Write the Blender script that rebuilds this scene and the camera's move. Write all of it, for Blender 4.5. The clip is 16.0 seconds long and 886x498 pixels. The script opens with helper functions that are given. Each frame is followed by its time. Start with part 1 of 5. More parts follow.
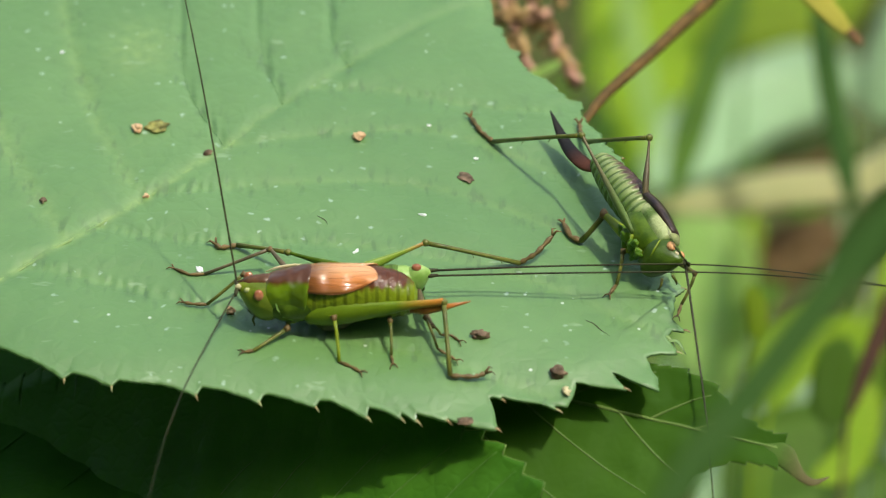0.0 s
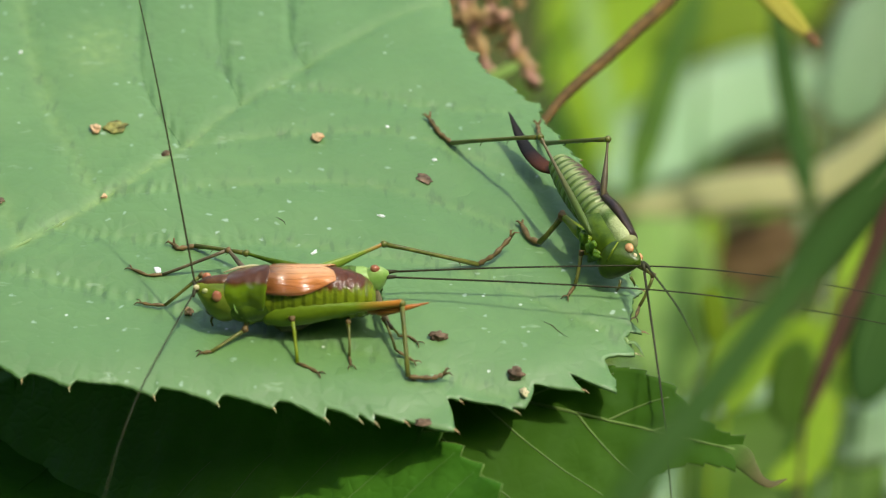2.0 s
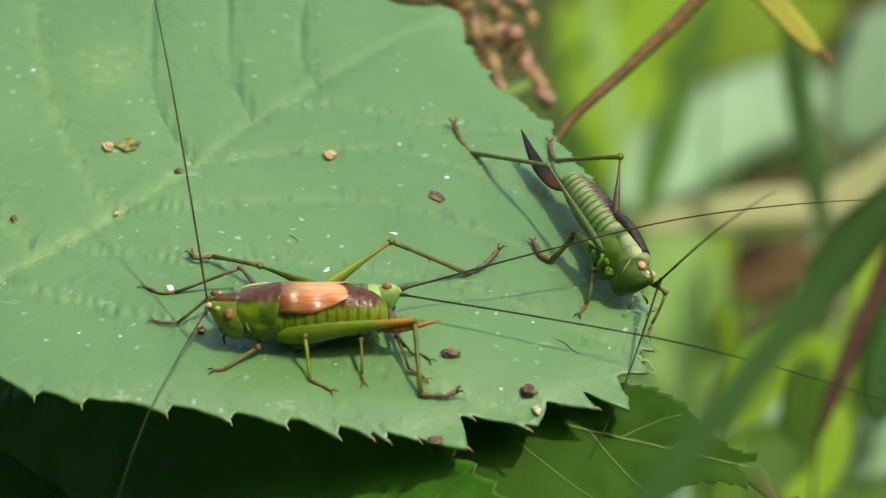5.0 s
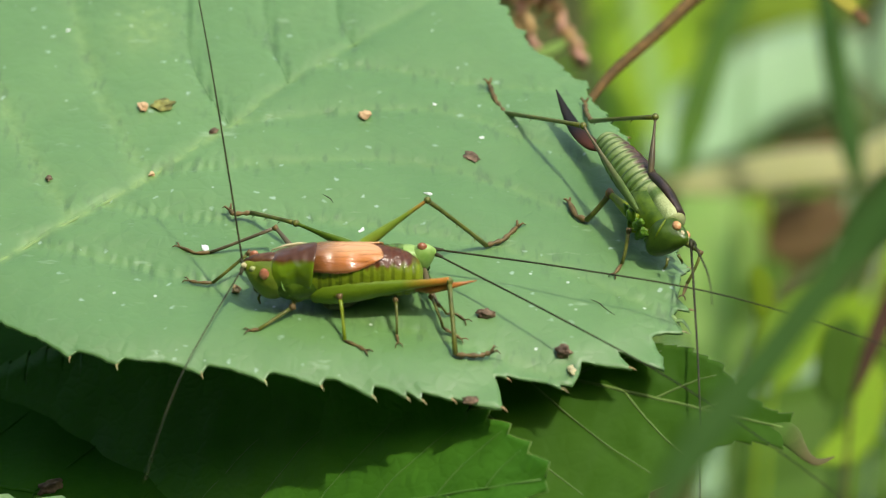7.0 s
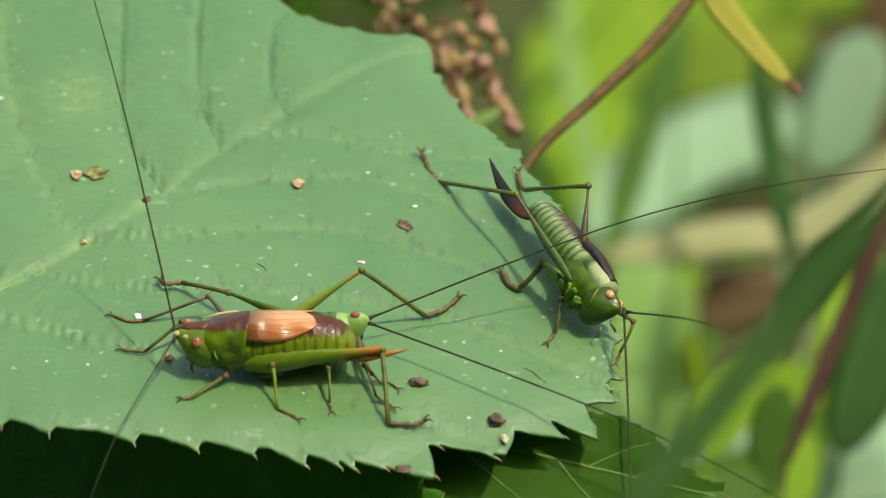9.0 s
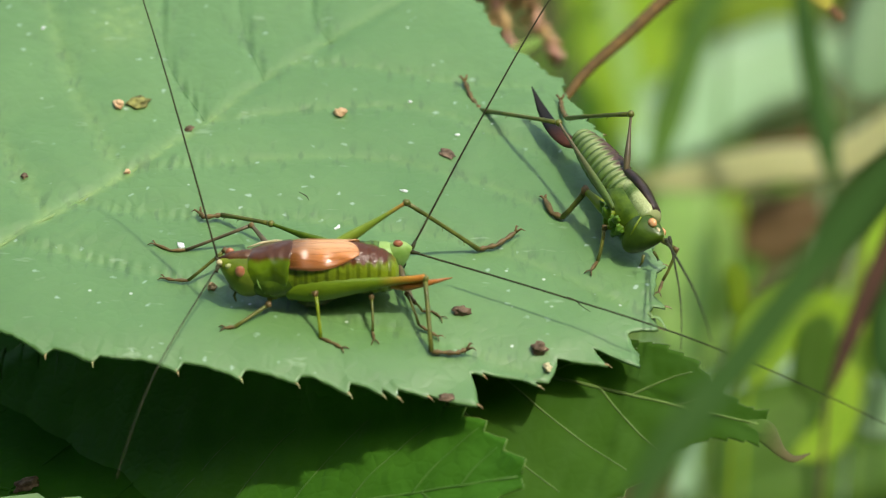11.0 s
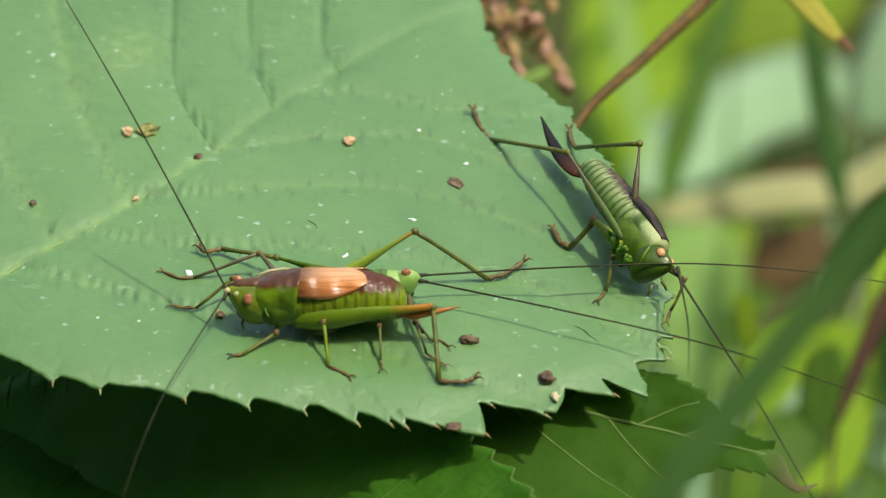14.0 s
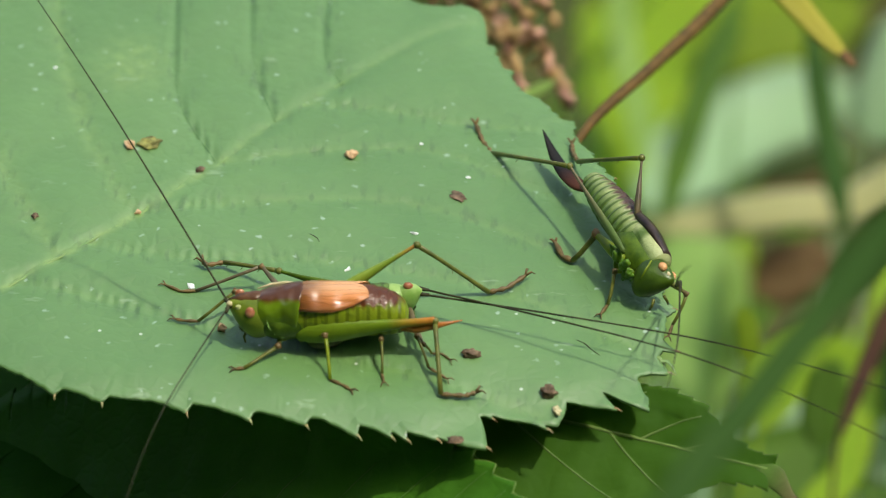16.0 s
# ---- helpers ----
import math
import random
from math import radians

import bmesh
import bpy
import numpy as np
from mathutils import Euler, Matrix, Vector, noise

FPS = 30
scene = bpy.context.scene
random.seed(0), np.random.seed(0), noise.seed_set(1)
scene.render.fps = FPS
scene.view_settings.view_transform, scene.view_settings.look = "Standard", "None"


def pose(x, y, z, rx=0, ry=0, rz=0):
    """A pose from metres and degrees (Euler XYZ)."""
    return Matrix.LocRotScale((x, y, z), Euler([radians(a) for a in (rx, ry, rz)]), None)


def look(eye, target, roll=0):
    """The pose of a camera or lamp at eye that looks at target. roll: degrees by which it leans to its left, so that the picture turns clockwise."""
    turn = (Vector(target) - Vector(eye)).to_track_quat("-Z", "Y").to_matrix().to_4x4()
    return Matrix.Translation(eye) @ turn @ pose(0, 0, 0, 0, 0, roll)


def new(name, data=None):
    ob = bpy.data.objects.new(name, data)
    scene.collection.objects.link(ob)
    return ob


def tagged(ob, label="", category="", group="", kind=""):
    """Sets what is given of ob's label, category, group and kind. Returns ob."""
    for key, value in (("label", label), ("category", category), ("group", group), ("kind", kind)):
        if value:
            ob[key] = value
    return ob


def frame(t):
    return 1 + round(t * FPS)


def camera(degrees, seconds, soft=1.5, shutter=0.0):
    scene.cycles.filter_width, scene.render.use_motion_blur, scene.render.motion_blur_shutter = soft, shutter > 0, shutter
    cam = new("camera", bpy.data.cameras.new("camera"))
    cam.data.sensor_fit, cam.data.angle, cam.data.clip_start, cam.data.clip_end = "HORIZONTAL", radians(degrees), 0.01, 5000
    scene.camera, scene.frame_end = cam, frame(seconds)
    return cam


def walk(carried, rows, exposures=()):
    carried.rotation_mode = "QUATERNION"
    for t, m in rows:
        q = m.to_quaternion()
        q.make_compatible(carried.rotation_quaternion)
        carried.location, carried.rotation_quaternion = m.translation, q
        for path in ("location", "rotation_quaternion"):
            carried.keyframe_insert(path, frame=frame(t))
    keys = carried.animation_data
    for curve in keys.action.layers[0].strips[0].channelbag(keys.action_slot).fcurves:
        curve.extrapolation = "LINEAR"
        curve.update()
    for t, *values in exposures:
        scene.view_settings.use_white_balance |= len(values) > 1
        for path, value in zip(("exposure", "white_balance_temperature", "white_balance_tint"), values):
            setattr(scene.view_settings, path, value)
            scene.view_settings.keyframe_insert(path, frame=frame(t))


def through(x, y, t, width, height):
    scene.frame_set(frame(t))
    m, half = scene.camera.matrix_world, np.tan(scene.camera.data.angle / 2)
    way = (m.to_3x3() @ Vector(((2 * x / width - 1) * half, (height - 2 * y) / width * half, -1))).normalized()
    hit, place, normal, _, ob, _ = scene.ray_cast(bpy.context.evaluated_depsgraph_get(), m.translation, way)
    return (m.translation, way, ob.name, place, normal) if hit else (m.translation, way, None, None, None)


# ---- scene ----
# The camera: a long lens, held in the hand about 0.37 m from the leaf.
LZ = 0.45            # height of the leaf over the ground
DIST, DOWN = 0.373, 40.0
EYE = Vector((0, -DIST * math.cos(radians(DOWN)), LZ + DIST * math.sin(radians(DOWN))))
cam = camera(12.0, 16.0, 1.0)
cam.data.dof.use_dof = True
cam.data.dof.focus_distance = 0.372
cam.data.dof.aperture_fstop = 32.0
TURNS = [
    (0, -0.000, 50.000, 0.000),
    (0.5, -0.072, 50.201, 0.092),
    (1, -0.362, 49.972, 0.318),
    (1.5, -0.622, 50.190, 0.628),
    (2, -0.740, 50.020, 0.599),
    (2.5, -0.603, 50.023, 0.411),
    (3, -0.520, 50.515, 0.444),
    (3.5, -0.495, 50.448, 0.478),
    (6, -0.470, 49.960, 0.328),
    (6.5, 0.298, 49.750, -0.150),
    (7, 0.099, 49.714, 0.050),
    (7.5, -0.277, 49.893, 0.388),
    (8, -0.969, 50.518, 0.921),
    (8.2, -1.138, 50.635, 1.046),
    (10.3, -0.856, 50.657, 0.572),
    (10.5, -0.989, 50.354, 0.769),
    (11, -0.332, 49.677, 0.266),
    (11.5, -0.110, 49.495, 0.131),
    (12, 0.330, 49.711, -0.104),
    (12.5, 0.764, 49.845, -0.326),
    (13, 0.543, 49.771, -0.030),
    (13.5, -0.026, 50.135, 0.371),
    (14, -0.184, 50.068, 0.445),
    (14.5, -0.207, 50.336, 0.527),
    (15, -0.271, 50.492, 0.665),
    (15.5, -0.183, 50.147, 0.722),
    (16, -0.146, 50.254, 0.534),
]
walk(cam, [(t, Matrix.Translation(EYE) @ pose(0, 0, 0, 0, 0, yaw) @ pose(0, 0, 0, tilt) @ pose(0, 0, 0, 0, 0, roll)) for t, yaw, tilt, roll in TURNS],
     [(t, e, 6680, 7) for t, e in ((0, -0.05), (3.5, -0.12), (6, -0.12), (7, -0.02), (8, -0.11), (10.5, -0.13), (11.5, 0), (12.5, 0), (14.5, -0.11), (16, -0.17))])

# World, sun and exposure
SUN = Vector((0.38, -0.10, 1.0)).normalized()
world = bpy.data.worlds.new("sky")
scene.world = world
world.use_nodes = True
wn = world.node_tree
sky = wn.nodes.new("ShaderNodeTexSky")
sky.sky_type = "NISHITA"
sky.sun_disc = False
sky.dust_density = 3.0
sky.ozone_density = 0.6
sky.sun_elevation = math.asin(SUN.z)
sky.sun_rotation = math.atan2(SUN.x, SUN.y)
wn.links.new(sky.outputs[0], wn.nodes["Background"].inputs[0])
wn.nodes["Background"].inputs[1].default_value = 0.27
sun = new("sun", bpy.data.lights.new("sun", "SUN"))
sun.data.energy, sun.data.angle, sun.data.color = 3.05, radians(1.6), (1.0, 0.96, 0.88)
sun.matrix_world = look((0, 0, 3), Vector((0, 0, 3)) - SUN)


# ---- materials ----
class Mat:
    """A node material with a few short helpers."""

    def __init__(self, name):
        self.m = bpy.data.materials.new(name)
        self.m.use_nodes = True
        self.t = self.m.node_tree
        self.bsdf = self.t.nodes["Principled BSDF"]
        self.out = self.t.nodes["Material Output"]
        self.co = self.node("ShaderNodeTexCoord").outputs["Object"]

    def node(self, kind, **sets):
        n = self.t.nodes.new(kind)
        for k, v in sets.items():
            n.inputs[k.replace("_", " ")].default_value = v
        return n

    def link(self, a, b):
        self.t.links.new(a, b)

    def noise(self, scale, detail=4.0, rough=0.55, co=None):
        n = self.node("ShaderNodeTexNoise", Scale=scale, Detail=detail, Roughness=rough)
        self.link(co or self.co, n.inputs["Vector"])
        return n.outputs["Fac"]

    def ramp(self, fac, stops):
        n = self.t.nodes.new("ShaderNodeValToRGB")
        e = n.color_ramp.elements
        while len(e) < len(stops):
            e.new(0.5)
        for el, (p, c) in zip(e, stops):
            el.position, el.color = p, (*c, 1) if len(c) == 3 else c
        self.link(fac, n.inputs[0])
        return n.outputs["Color"]

    def mix(self, fac, a, b, kind="MIX"):
        n = self.t.nodes.new("ShaderNodeMix")
        n.data_type, n.blend_type = "RGBA", kind
        for sock, v in ((n.inputs[0], fac), (n.inputs[6], a), (n.inputs[7], b)):
            if isinstance(v, (int, float)):
                sock.default_value = v
            elif isinstance(v, tuple):
                sock.default_value = (*v, 1)
            else:
                self.link(v, sock)
        return n.outputs[2]

    def math(self, op, a, b=0.0):
        n = self.t.nodes.new("ShaderNodeMath")
        n.operation = op
        for sock, v in zip(n.inputs, (a, b)):
            if isinstance(v, (int, float)):
                sock.default_value = v
            else:
                self.link(v, sock)
        return n.outputs[0]

    def axis(self, i, co=None):
        n = self.t.nodes.new("ShaderNodeSeparateXYZ")
        self.link(co or self.co, n.inputs[0])
        return n.outputs[i]

    def bump(self, height, strength, dist):
        n = self.node("ShaderNodeBump", Strength=strength, Distance=dist)
        self.link(height, n.inputs["Height"])
        self.link(n.outputs[0], self.bsdf.inputs["Normal"])
        self.link(n.outputs[0], self.bsdf.inputs["Coat Normal"])
        return n.outputs[0]

    def done(self, color, rough, spec=0.5, through=0.0, through_color=None, coat=0.0):
        self.bsdf.inputs["Coat Weight"].default_value = coat
        self.bsdf.inputs["Coat Roughness"].default_value = 0.12
        if isinstance(color, tuple):
            self.bsdf.inputs["Base Color"].default_value = (*color, 1)
        else:
            self.link(color, self.bsdf.inputs["Base Color"])
        if isinstance(rough, (int, float)):
            self.bsdf.inputs["Roughness"].default_value = rough
        else:
            self.link(rough, self.bsdf.inputs["Roughness"])
        self.bsdf.inputs["Specular IOR Level"].default_value = spec
        if through:
            tr = self.t.nodes.new("ShaderNodeBsdfTranslucent")
            c = through_color or color
            if isinstance(c, tuple):
                tr.inputs[0].default_value = (*c, 1)
            else:
                self.link(c, tr.inputs[0])
            mx = self.t.nodes.new("ShaderNodeMixShader")
            mx.inputs[0].default_value = through
            self.link(self.bsdf.outputs[0], mx.inputs[1])
            self.link(tr.outputs[0], mx.inputs[2])
            self.link(mx.outputs[0], self.out.inputs["Surface"])
        return self.m


def skin(name, a, b, scale=900.0, rough=0.4, bump=0.15, through=0.0, spec=0.32):
    """Two mottled colours with a fine grain; scale in 1/m."""
    k = Mat(name)
    c = k.mix(k.ramp(k.noise(scale), [(0.35, (0, 0, 0)), (0.65, (1, 1, 1))]), a, b)
    k.bump(k.noise(scale * 3.2), bump, 0.0002)
    return k.done(c, rough, spec, through)


def banded(name, top, side, edge_z, soft, band, rough=0.38, low_z=None, coat=0.25, relief=0.45, grain=1900.0):
    """Body colour: a dark back over paler flanks, with blotches that follow the rings along x."""
    k = Mat(name)
    ring = k.math("SINE", k.math("MULTIPLY", k.axis(0), 2 * math.pi / band))
    z = k.math("ADD", k.axis(2), k.math("MULTIPLY", k.math("SUBTRACT", k.noise(700.0), 0.5), soft * 2.2))
    z = k.math("ADD", z, k.math("MULTIPLY", ring, soft * 0.8))

    def step(edge, wide=1.0):
        f = k.node("ShaderNodeMapRange")
        f.inputs["From Min"].default_value, f.inputs["From Max"].default_value = edge - soft * wide, edge + soft * wide
        k.link(z, f.inputs["Value"])
        return f.outputs[0]

    flank = k.mix(k.ramp(k.math("ADD", ring, 0.75), [(0.0, (0, 0, 0)), (0.5, (1, 1, 1))]), tuple(v * 0.78 for v in side), tuple(v * 1.4 for v in side))
    flank = k.mix(k.math("MULTIPLY", k.noise(1500.0), 0.5), flank, tuple(v * 0.45 for v in side))
    if low_z:
        cream = k.mix(k.ramp(k.math("ADD", k.math("MULTIPLY", ring, 0.5), 0.5), [(0.04, (0, 0, 0)), (0.34, (1, 1, 1))]), (0.12, 0.19, 0.04), (0.40, 0.46, 0.20))
        flank = k.mix(step(low_z, 4.0), flank, cream)
    back = k.mix(k.noise(1300.0), top, tuple(v * 1.9 for v in top))
    k.bump(k.noise(grain, 1.0 if grain < 1000 else 4.0), relief, 0.0009 if grain < 1000 else 0.0004)
    return k.done(k.mix(step(edge_z), flank, back), rough, 0.2, 0.0, None, coat)


def along(name, a, b, x0, x1, rough=0.36):
    """Two colours that pass into each other along x, from x0 to x1 in mm."""
    k = Mat(name)
    f = k.node("ShaderNodeMapRange")
    f.inputs["From Min"].default_value, f.inputs["From Max"].default_value = x0 * 0.001, x1 * 0.001
    k.link(k.axis(0), f.inputs["Value"])
    n = k.noise(800.0)
    c = k.mix(f.outputs[0], k.mix(n, a, tuple(v * 1.6 for v in a)), k.mix(n, b, tuple(v * 1.6 for v in b)))
    k.bump(k.noise(2400.0), 0.2, 0.0002)
    return k.done(c, rough, 0.3)


def leaf_material(name, a, b, rough=0.42, through=0.22, thr=None, specks=True, bump=0.08, gloss=0.6):
    k = Mat(name)
    big = k.noise(38.0, 3.0)
    fine = k.noise(420.0, 5.0)
    c = k.mix(k.ramp(big, [(0.36, (0, 0, 0)), (0.66, (1, 1, 1))]), a, b)
    c = k.mix(k.math("MULTIPLY", fine, 0.5), c, tuple(v * 0.62 for v in a))
    if specks:
        at = k.t.nodes.new("ShaderNodeAttribute")
        at.attribute_name = "vein_pale"
        patchy = k.ramp(k.noise(900.0, 3.0), [(0.35, (0.2, 0.2, 0.2)), (0.65, (1, 1, 1))])
        c = k.mix(k.math("MULTIPLY", at.outputs["Fac"], k.math("MULTIPLY", patchy, 0.42)), c, (0.32, 0.45, 0.12))
        v = k.node("ShaderNodeTexVoronoi", Scale=430.0, Randomness=1.0)
        k.link(k.co, v.inputs["Vector"])
        spot = k.ramp(v.outputs["Distance"], [(0.04, (1, 1, 1)), (0.085, (0, 0, 0))])
        near = k.t.nodes.new("ShaderNodeAttribute")
        near.attribute_name = "vein_near"
        mp = k.t.nodes.new("ShaderNodeMapping")
        mp.inputs["Scale"].default_value = (1.0, 0.3, 1.0)
        k.link(k.co, mp.inputs[0])
        # Dark dashes near the veins: the shade of fine wrinkles, in the colour.
        dash = k.ramp(k.noise(1300.0, 2.0, 0.5, mp.outputs[0]), [(0.56, (0, 0, 0)), (0.68, (1, 1, 1))])
        c = k.mix(k.math("MULTIPLY", k.math("MULTIPLY", dash, near.outputs["Fac"]), 0.5), c, tuple(v * 0.4 for v in a))
        mp2 = k.t.nodes.new("ShaderNodeMapping")
        mp2.inputs["Rotation"].default_value = (0, 0, 0.6)
        mp2.inputs["Scale"].default_value = (0.35, 1.0, 1.0)
        k.link(k.co, mp2.inputs[0])
        scuff = k.ramp(k.noise(620.0, 3.0, 0.6, mp2.outputs[0]), [(0.66, (0, 0, 0)), (0.74, (1, 1, 1))])
        c = k.mix(k.math("MULTIPLY", scuff, 0.3), c, (0.40, 0.52, 0.34))
        warp = k.t.nodes.new("ShaderNodeVectorMath")
        warp.operation = "MULTIPLY_ADD"
        wob = k.node("ShaderNodeTexNoise", Scale=900.0, Detail=3.0)
        k.link(k.co, wob.inputs["Vector"])
        k.link(wob.outputs["Color"], warp.inputs[0])
        warp.inputs[1].default_value = (0.0012, 0.0012, 0.0012)
        k.link(k.co, warp.inputs[2])
        v2 = k.node("ShaderNodeTexVoronoi", Scale=450.0, Randomness=1.0)
        k.link(warp.outputs[0], v2.inputs["Vector"])
        smear = k.ramp(v2.outputs["Distance"], [(0.05, (1, 1, 1)), (0.13, (0, 0, 0))])
        lots = k.ramp(k.noise(75.0, 2.0), [(0.36, (0, 0, 0)), (0.56, (1, 1, 1))])
        c = k.mix(k.math("MULTIPLY", k.math("MULTIPLY", smear, lots), 0.55), c, (0.46, 0.60, 0.50))
        some = k.ramp(k.noise(160.0, 2.0), [(0.46, (0, 0, 0)), (0.54, (1, 1, 1))])
        c = k.mix(k.math("MULTIPLY", k.math("MULTIPLY", spot, some), 0.8), c, (0.62, 0.7, 0.6))
    net = k.node("ShaderNodeTexVoronoi", Scale=760.0)
    net.feature = "DISTANCE_TO_EDGE"
    k.link(k.co, net.inputs["Vector"])
    h = k.math("ADD", k.math("MULTIPLY", k.ramp(net.outputs["Distance"], [(0.0, (0, 0, 0)), (0.22, (1, 1, 1))]), 0.5), fine)
    k.bump(h, bump, 0.00025)
    r = k.math("ADD", rough - 0.06, k.math("MULTIPLY", k.noise(120.0), 0.14))
    return k.done(c, r, gloss, through, thr or tuple(min(1, v * 2.2) for v in b))


LEAF = leaf_material("bramble_leaf", (0.097, 0.226, 0.050), (0.124, 0.264, 0.064), 0.52, 0.018, None, True, 0.19, 1.0)
# Darker, duller copy of LEAF: part of the shade below is in its colour.
LEAF_LOW_SHADED = leaf_material("bramble_leaf_low_shaded", (0.042, 0.150, 0.010), (0.072, 0.205, 0.018), 0.5, 0.04, None, False, 0.25, 0.10)
# Darkened copy of the leaf green: the deep shade is in the colour.
LEAF_SHADE_FILL = leaf_material("leaf_shade_fill", (0.026, 0.110, 0.006), (0.042, 0.140, 0.010), 0.6, 0.03, None, False, 0.2, 0.03)
LEAF_UNDER = leaf_material("leaf_underside", (0.044, 0.125, 0.008), (0.062, 0.156, 0.012), 0.6, 0.3, (0.24, 0.46, 0.02), False, 0.15, 0.12)
VEIN = skin("vein", (0.28, 0.40, 0.14), (0.15, 0.30, 0.10), 500.0, 0.5, 0.1, 0.15)
VEIN_PALE = skin("vein_pale_green", (0.20, 0.31, 0.07), (0.15, 0.26, 0.05), 500.0, 0.5, 0.1, 0.3)
LEAF_PALE = leaf_material("leaf_pale", (0.20, 0.34, 0.14), (0.25, 0.40, 0.18), 0.5, 0.2, None, False)
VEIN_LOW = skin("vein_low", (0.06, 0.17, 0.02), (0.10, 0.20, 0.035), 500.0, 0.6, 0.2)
# Side veins coloured dark, as the shade in their creases.
VEIN_DARK = skin("side_vein", (0.045, 0.11, 0.028), (0.09, 0.20, 0.05), 300.0, 0.5, 0.1)
TOOTH = skin("leaf_tooth", (0.34, 0.38, 0.16), (0.28, 0.16, 0.07), 600.0, 0.5)
GREEN = skin("cricket_green", (0.12, 0.18, 0.008), (0.21, 0.27, 0.015), 800.0, 0.36)
GREEN_PALE = skin("cricket_pale_green", (0.20, 0.38, 0.07), (0.30, 0.46, 0.13), 800.0, 0.38)
FACE = skin("face_green", (0.09, 0.14, 0.010), (0.19, 0.25, 0.025), 420.0, 0.3, 0.3)
FACE_DARK = skin("face_dark_green", (0.026, 0.058, 0.005), (0.065, 0.12, 0.011), 500.0, 0.3, 0.3)
GREEN_DARK = skin("cricket_dark_green", (0.04, 0.085, 0.005), (0.10, 0.17, 0.012), 900.0, 0.36)
GREEN_FRESH = skin("cricket_fresh_green", (0.055, 0.135, 0.008), (0.10, 0.20, 0.015), 800.0, 0.34)
# Nearly black green: the shade under the winged cricket, as colour.
GREEN_SHADED = skin("cricket_shaded_green", (0.018, 0.026, 0.006), (0.035, 0.045, 0.010), 900.0, 0.5)
LEG = skin("leg_olive", (0.15, 0.16, 0.03), (0.08, 0.10, 0.02), 900.0, 0.35)
LEG_BROWN = skin("leg_brown", (0.15, 0.12, 0.06), (0.09, 0.075, 0.04), 900.0, 0.38)
FOOT = skin("foot_tan", (0.19, 0.125, 0.045), (0.085, 0.065, 0.022), 1200.0, 0.45)
def wing_material():
    """Salmon-orange wing skin, paler on the back, clear and brownish along its lower rim."""
    k = Mat("wing_orange")
    mp = k.t.nodes.new("ShaderNodeMapping")
    mp.inputs["Scale"].default_value = (0.13, 1.0, 1.0)
    k.link(k.co, mp.inputs[0])
    streak = k.noise(2600.0, 4.0, 0.6, mp.outputs[0])
    z = k.math("ADD", k.axis(2), k.math("MULTIPLY", k.math("SUBTRACT", streak, 0.5), 0.0006))
    f = k.node("ShaderNodeMapRange")
    f.inputs["From Min"].default_value, f.inputs["From Max"].default_value = 0.0036, 0.0060
    k.link(z, f.inputs["Value"])
    c = k.ramp(f.outputs[0], [(0.0, (0.36, 0.22, 0.10)), (0.14, (0.26, 0.12, 0.035)), (0.36, (0.50, 0.17, 0.04)), (0.6, (0.72, 0.27, 0.07)), (0.86, (0.86, 0.46, 0.20))])
    c = k.mix(k.ramp(streak, [(0.5, (0, 0, 0)), (0.8, (0.22, 0.22, 0.22))]), c, (0.82, 0.48, 0.22))
    front = k.node("ShaderNodeMapRange")
    front.inputs["From Min"].default_value, front.inputs["From Max"].default_value = -0.0008, 0.0026
    k.link(k.math("ADD", k.axis(0), k.math("MULTIPLY", k.math("SUBTRACT", streak, 0.5), 0.003)), front.inputs["Value"])
    c = k.mix(front.outputs[0], c, (0.11, 0.040, 0.010))
    k.bump(k.math("ADD", k.math("MULTIPLY", streak, 0.18), k.noise(560.0, 0.0)), 0.55, 0.0011)
    return k.done(c, 0.28, 0.3, 0.18, (0.6, 0.3, 0.10), 1.0)


WING = wing_material()
WING_VEIN = skin("wing_vein", (0.40, 0.17, 0.05), (0.30, 0.11, 0.035), 900.0, 0.3)
CREAM = skin("cream", (0.60, 0.52, 0.30), (0.48, 0.45, 0.22), 900.0, 0.4)
BROW = skin("brow_pale", (0.34, 0.40, 0.13), (0.44, 0.46, 0.20), 900.0, 0.4)
PAD = skin("wing_pad_dark", (0.022, 0.015, 0.012), (0.055, 0.036, 0.026), 700.0, 0.3, 0.25)
SADDLE = skin("saddle_brown", (0.055, 0.024, 0.010), (0.13, 0.062, 0.026), 700.0, 0.22, 0.25)
ABDOMEN = banded("abdomen_brown_green", (0.064, 0.019, 0.005), (0.145, 0.200, 0.009), 0.0043, 0.0002, 0.0009, 0.32, None, 0.3, 0.3)
ABDOMEN_PALE = banded("abdomen_pale_green", (0.060, 0.034, 0.026), (0.085, 0.155, 0.028), 0.0053, 0.00025, 0.00080, 0.36, 0.0048)
EYE_PALE = skin("eye_pale_orange", (0.72, 0.44, 0.20), (0.50, 0.20, 0.07), 1500.0, 0.2, 0.02)
EYE_ORANGE = skin("eye_orange", (0.46, 0.20, 0.10), (0.26, 0.085, 0.04), 1500.0, 0.15, 0.02)
ANTENNA = skin("antenna_dark", (0.02, 0.022, 0.008), (0.045, 0.045, 0.014), 600.0, 0.5, 0.15, 0.0, 0.25)
SABRE = along("sabre_dark", (0.003, 0.003, 0.003), (0.075, 0.020, 0.006), -12.6, -8.6, 0.7)
THIGH = along("thigh_green_orange", (0.095, 0.155, 0.007), (0.34, 0.14, 0.02), 8.0, 11.5)
THIGH_FAR = along("thigh_olive_orange", (0.13, 0.20, 0.02), (0.30, 0.13, 0.03), 6.5, 8.8)
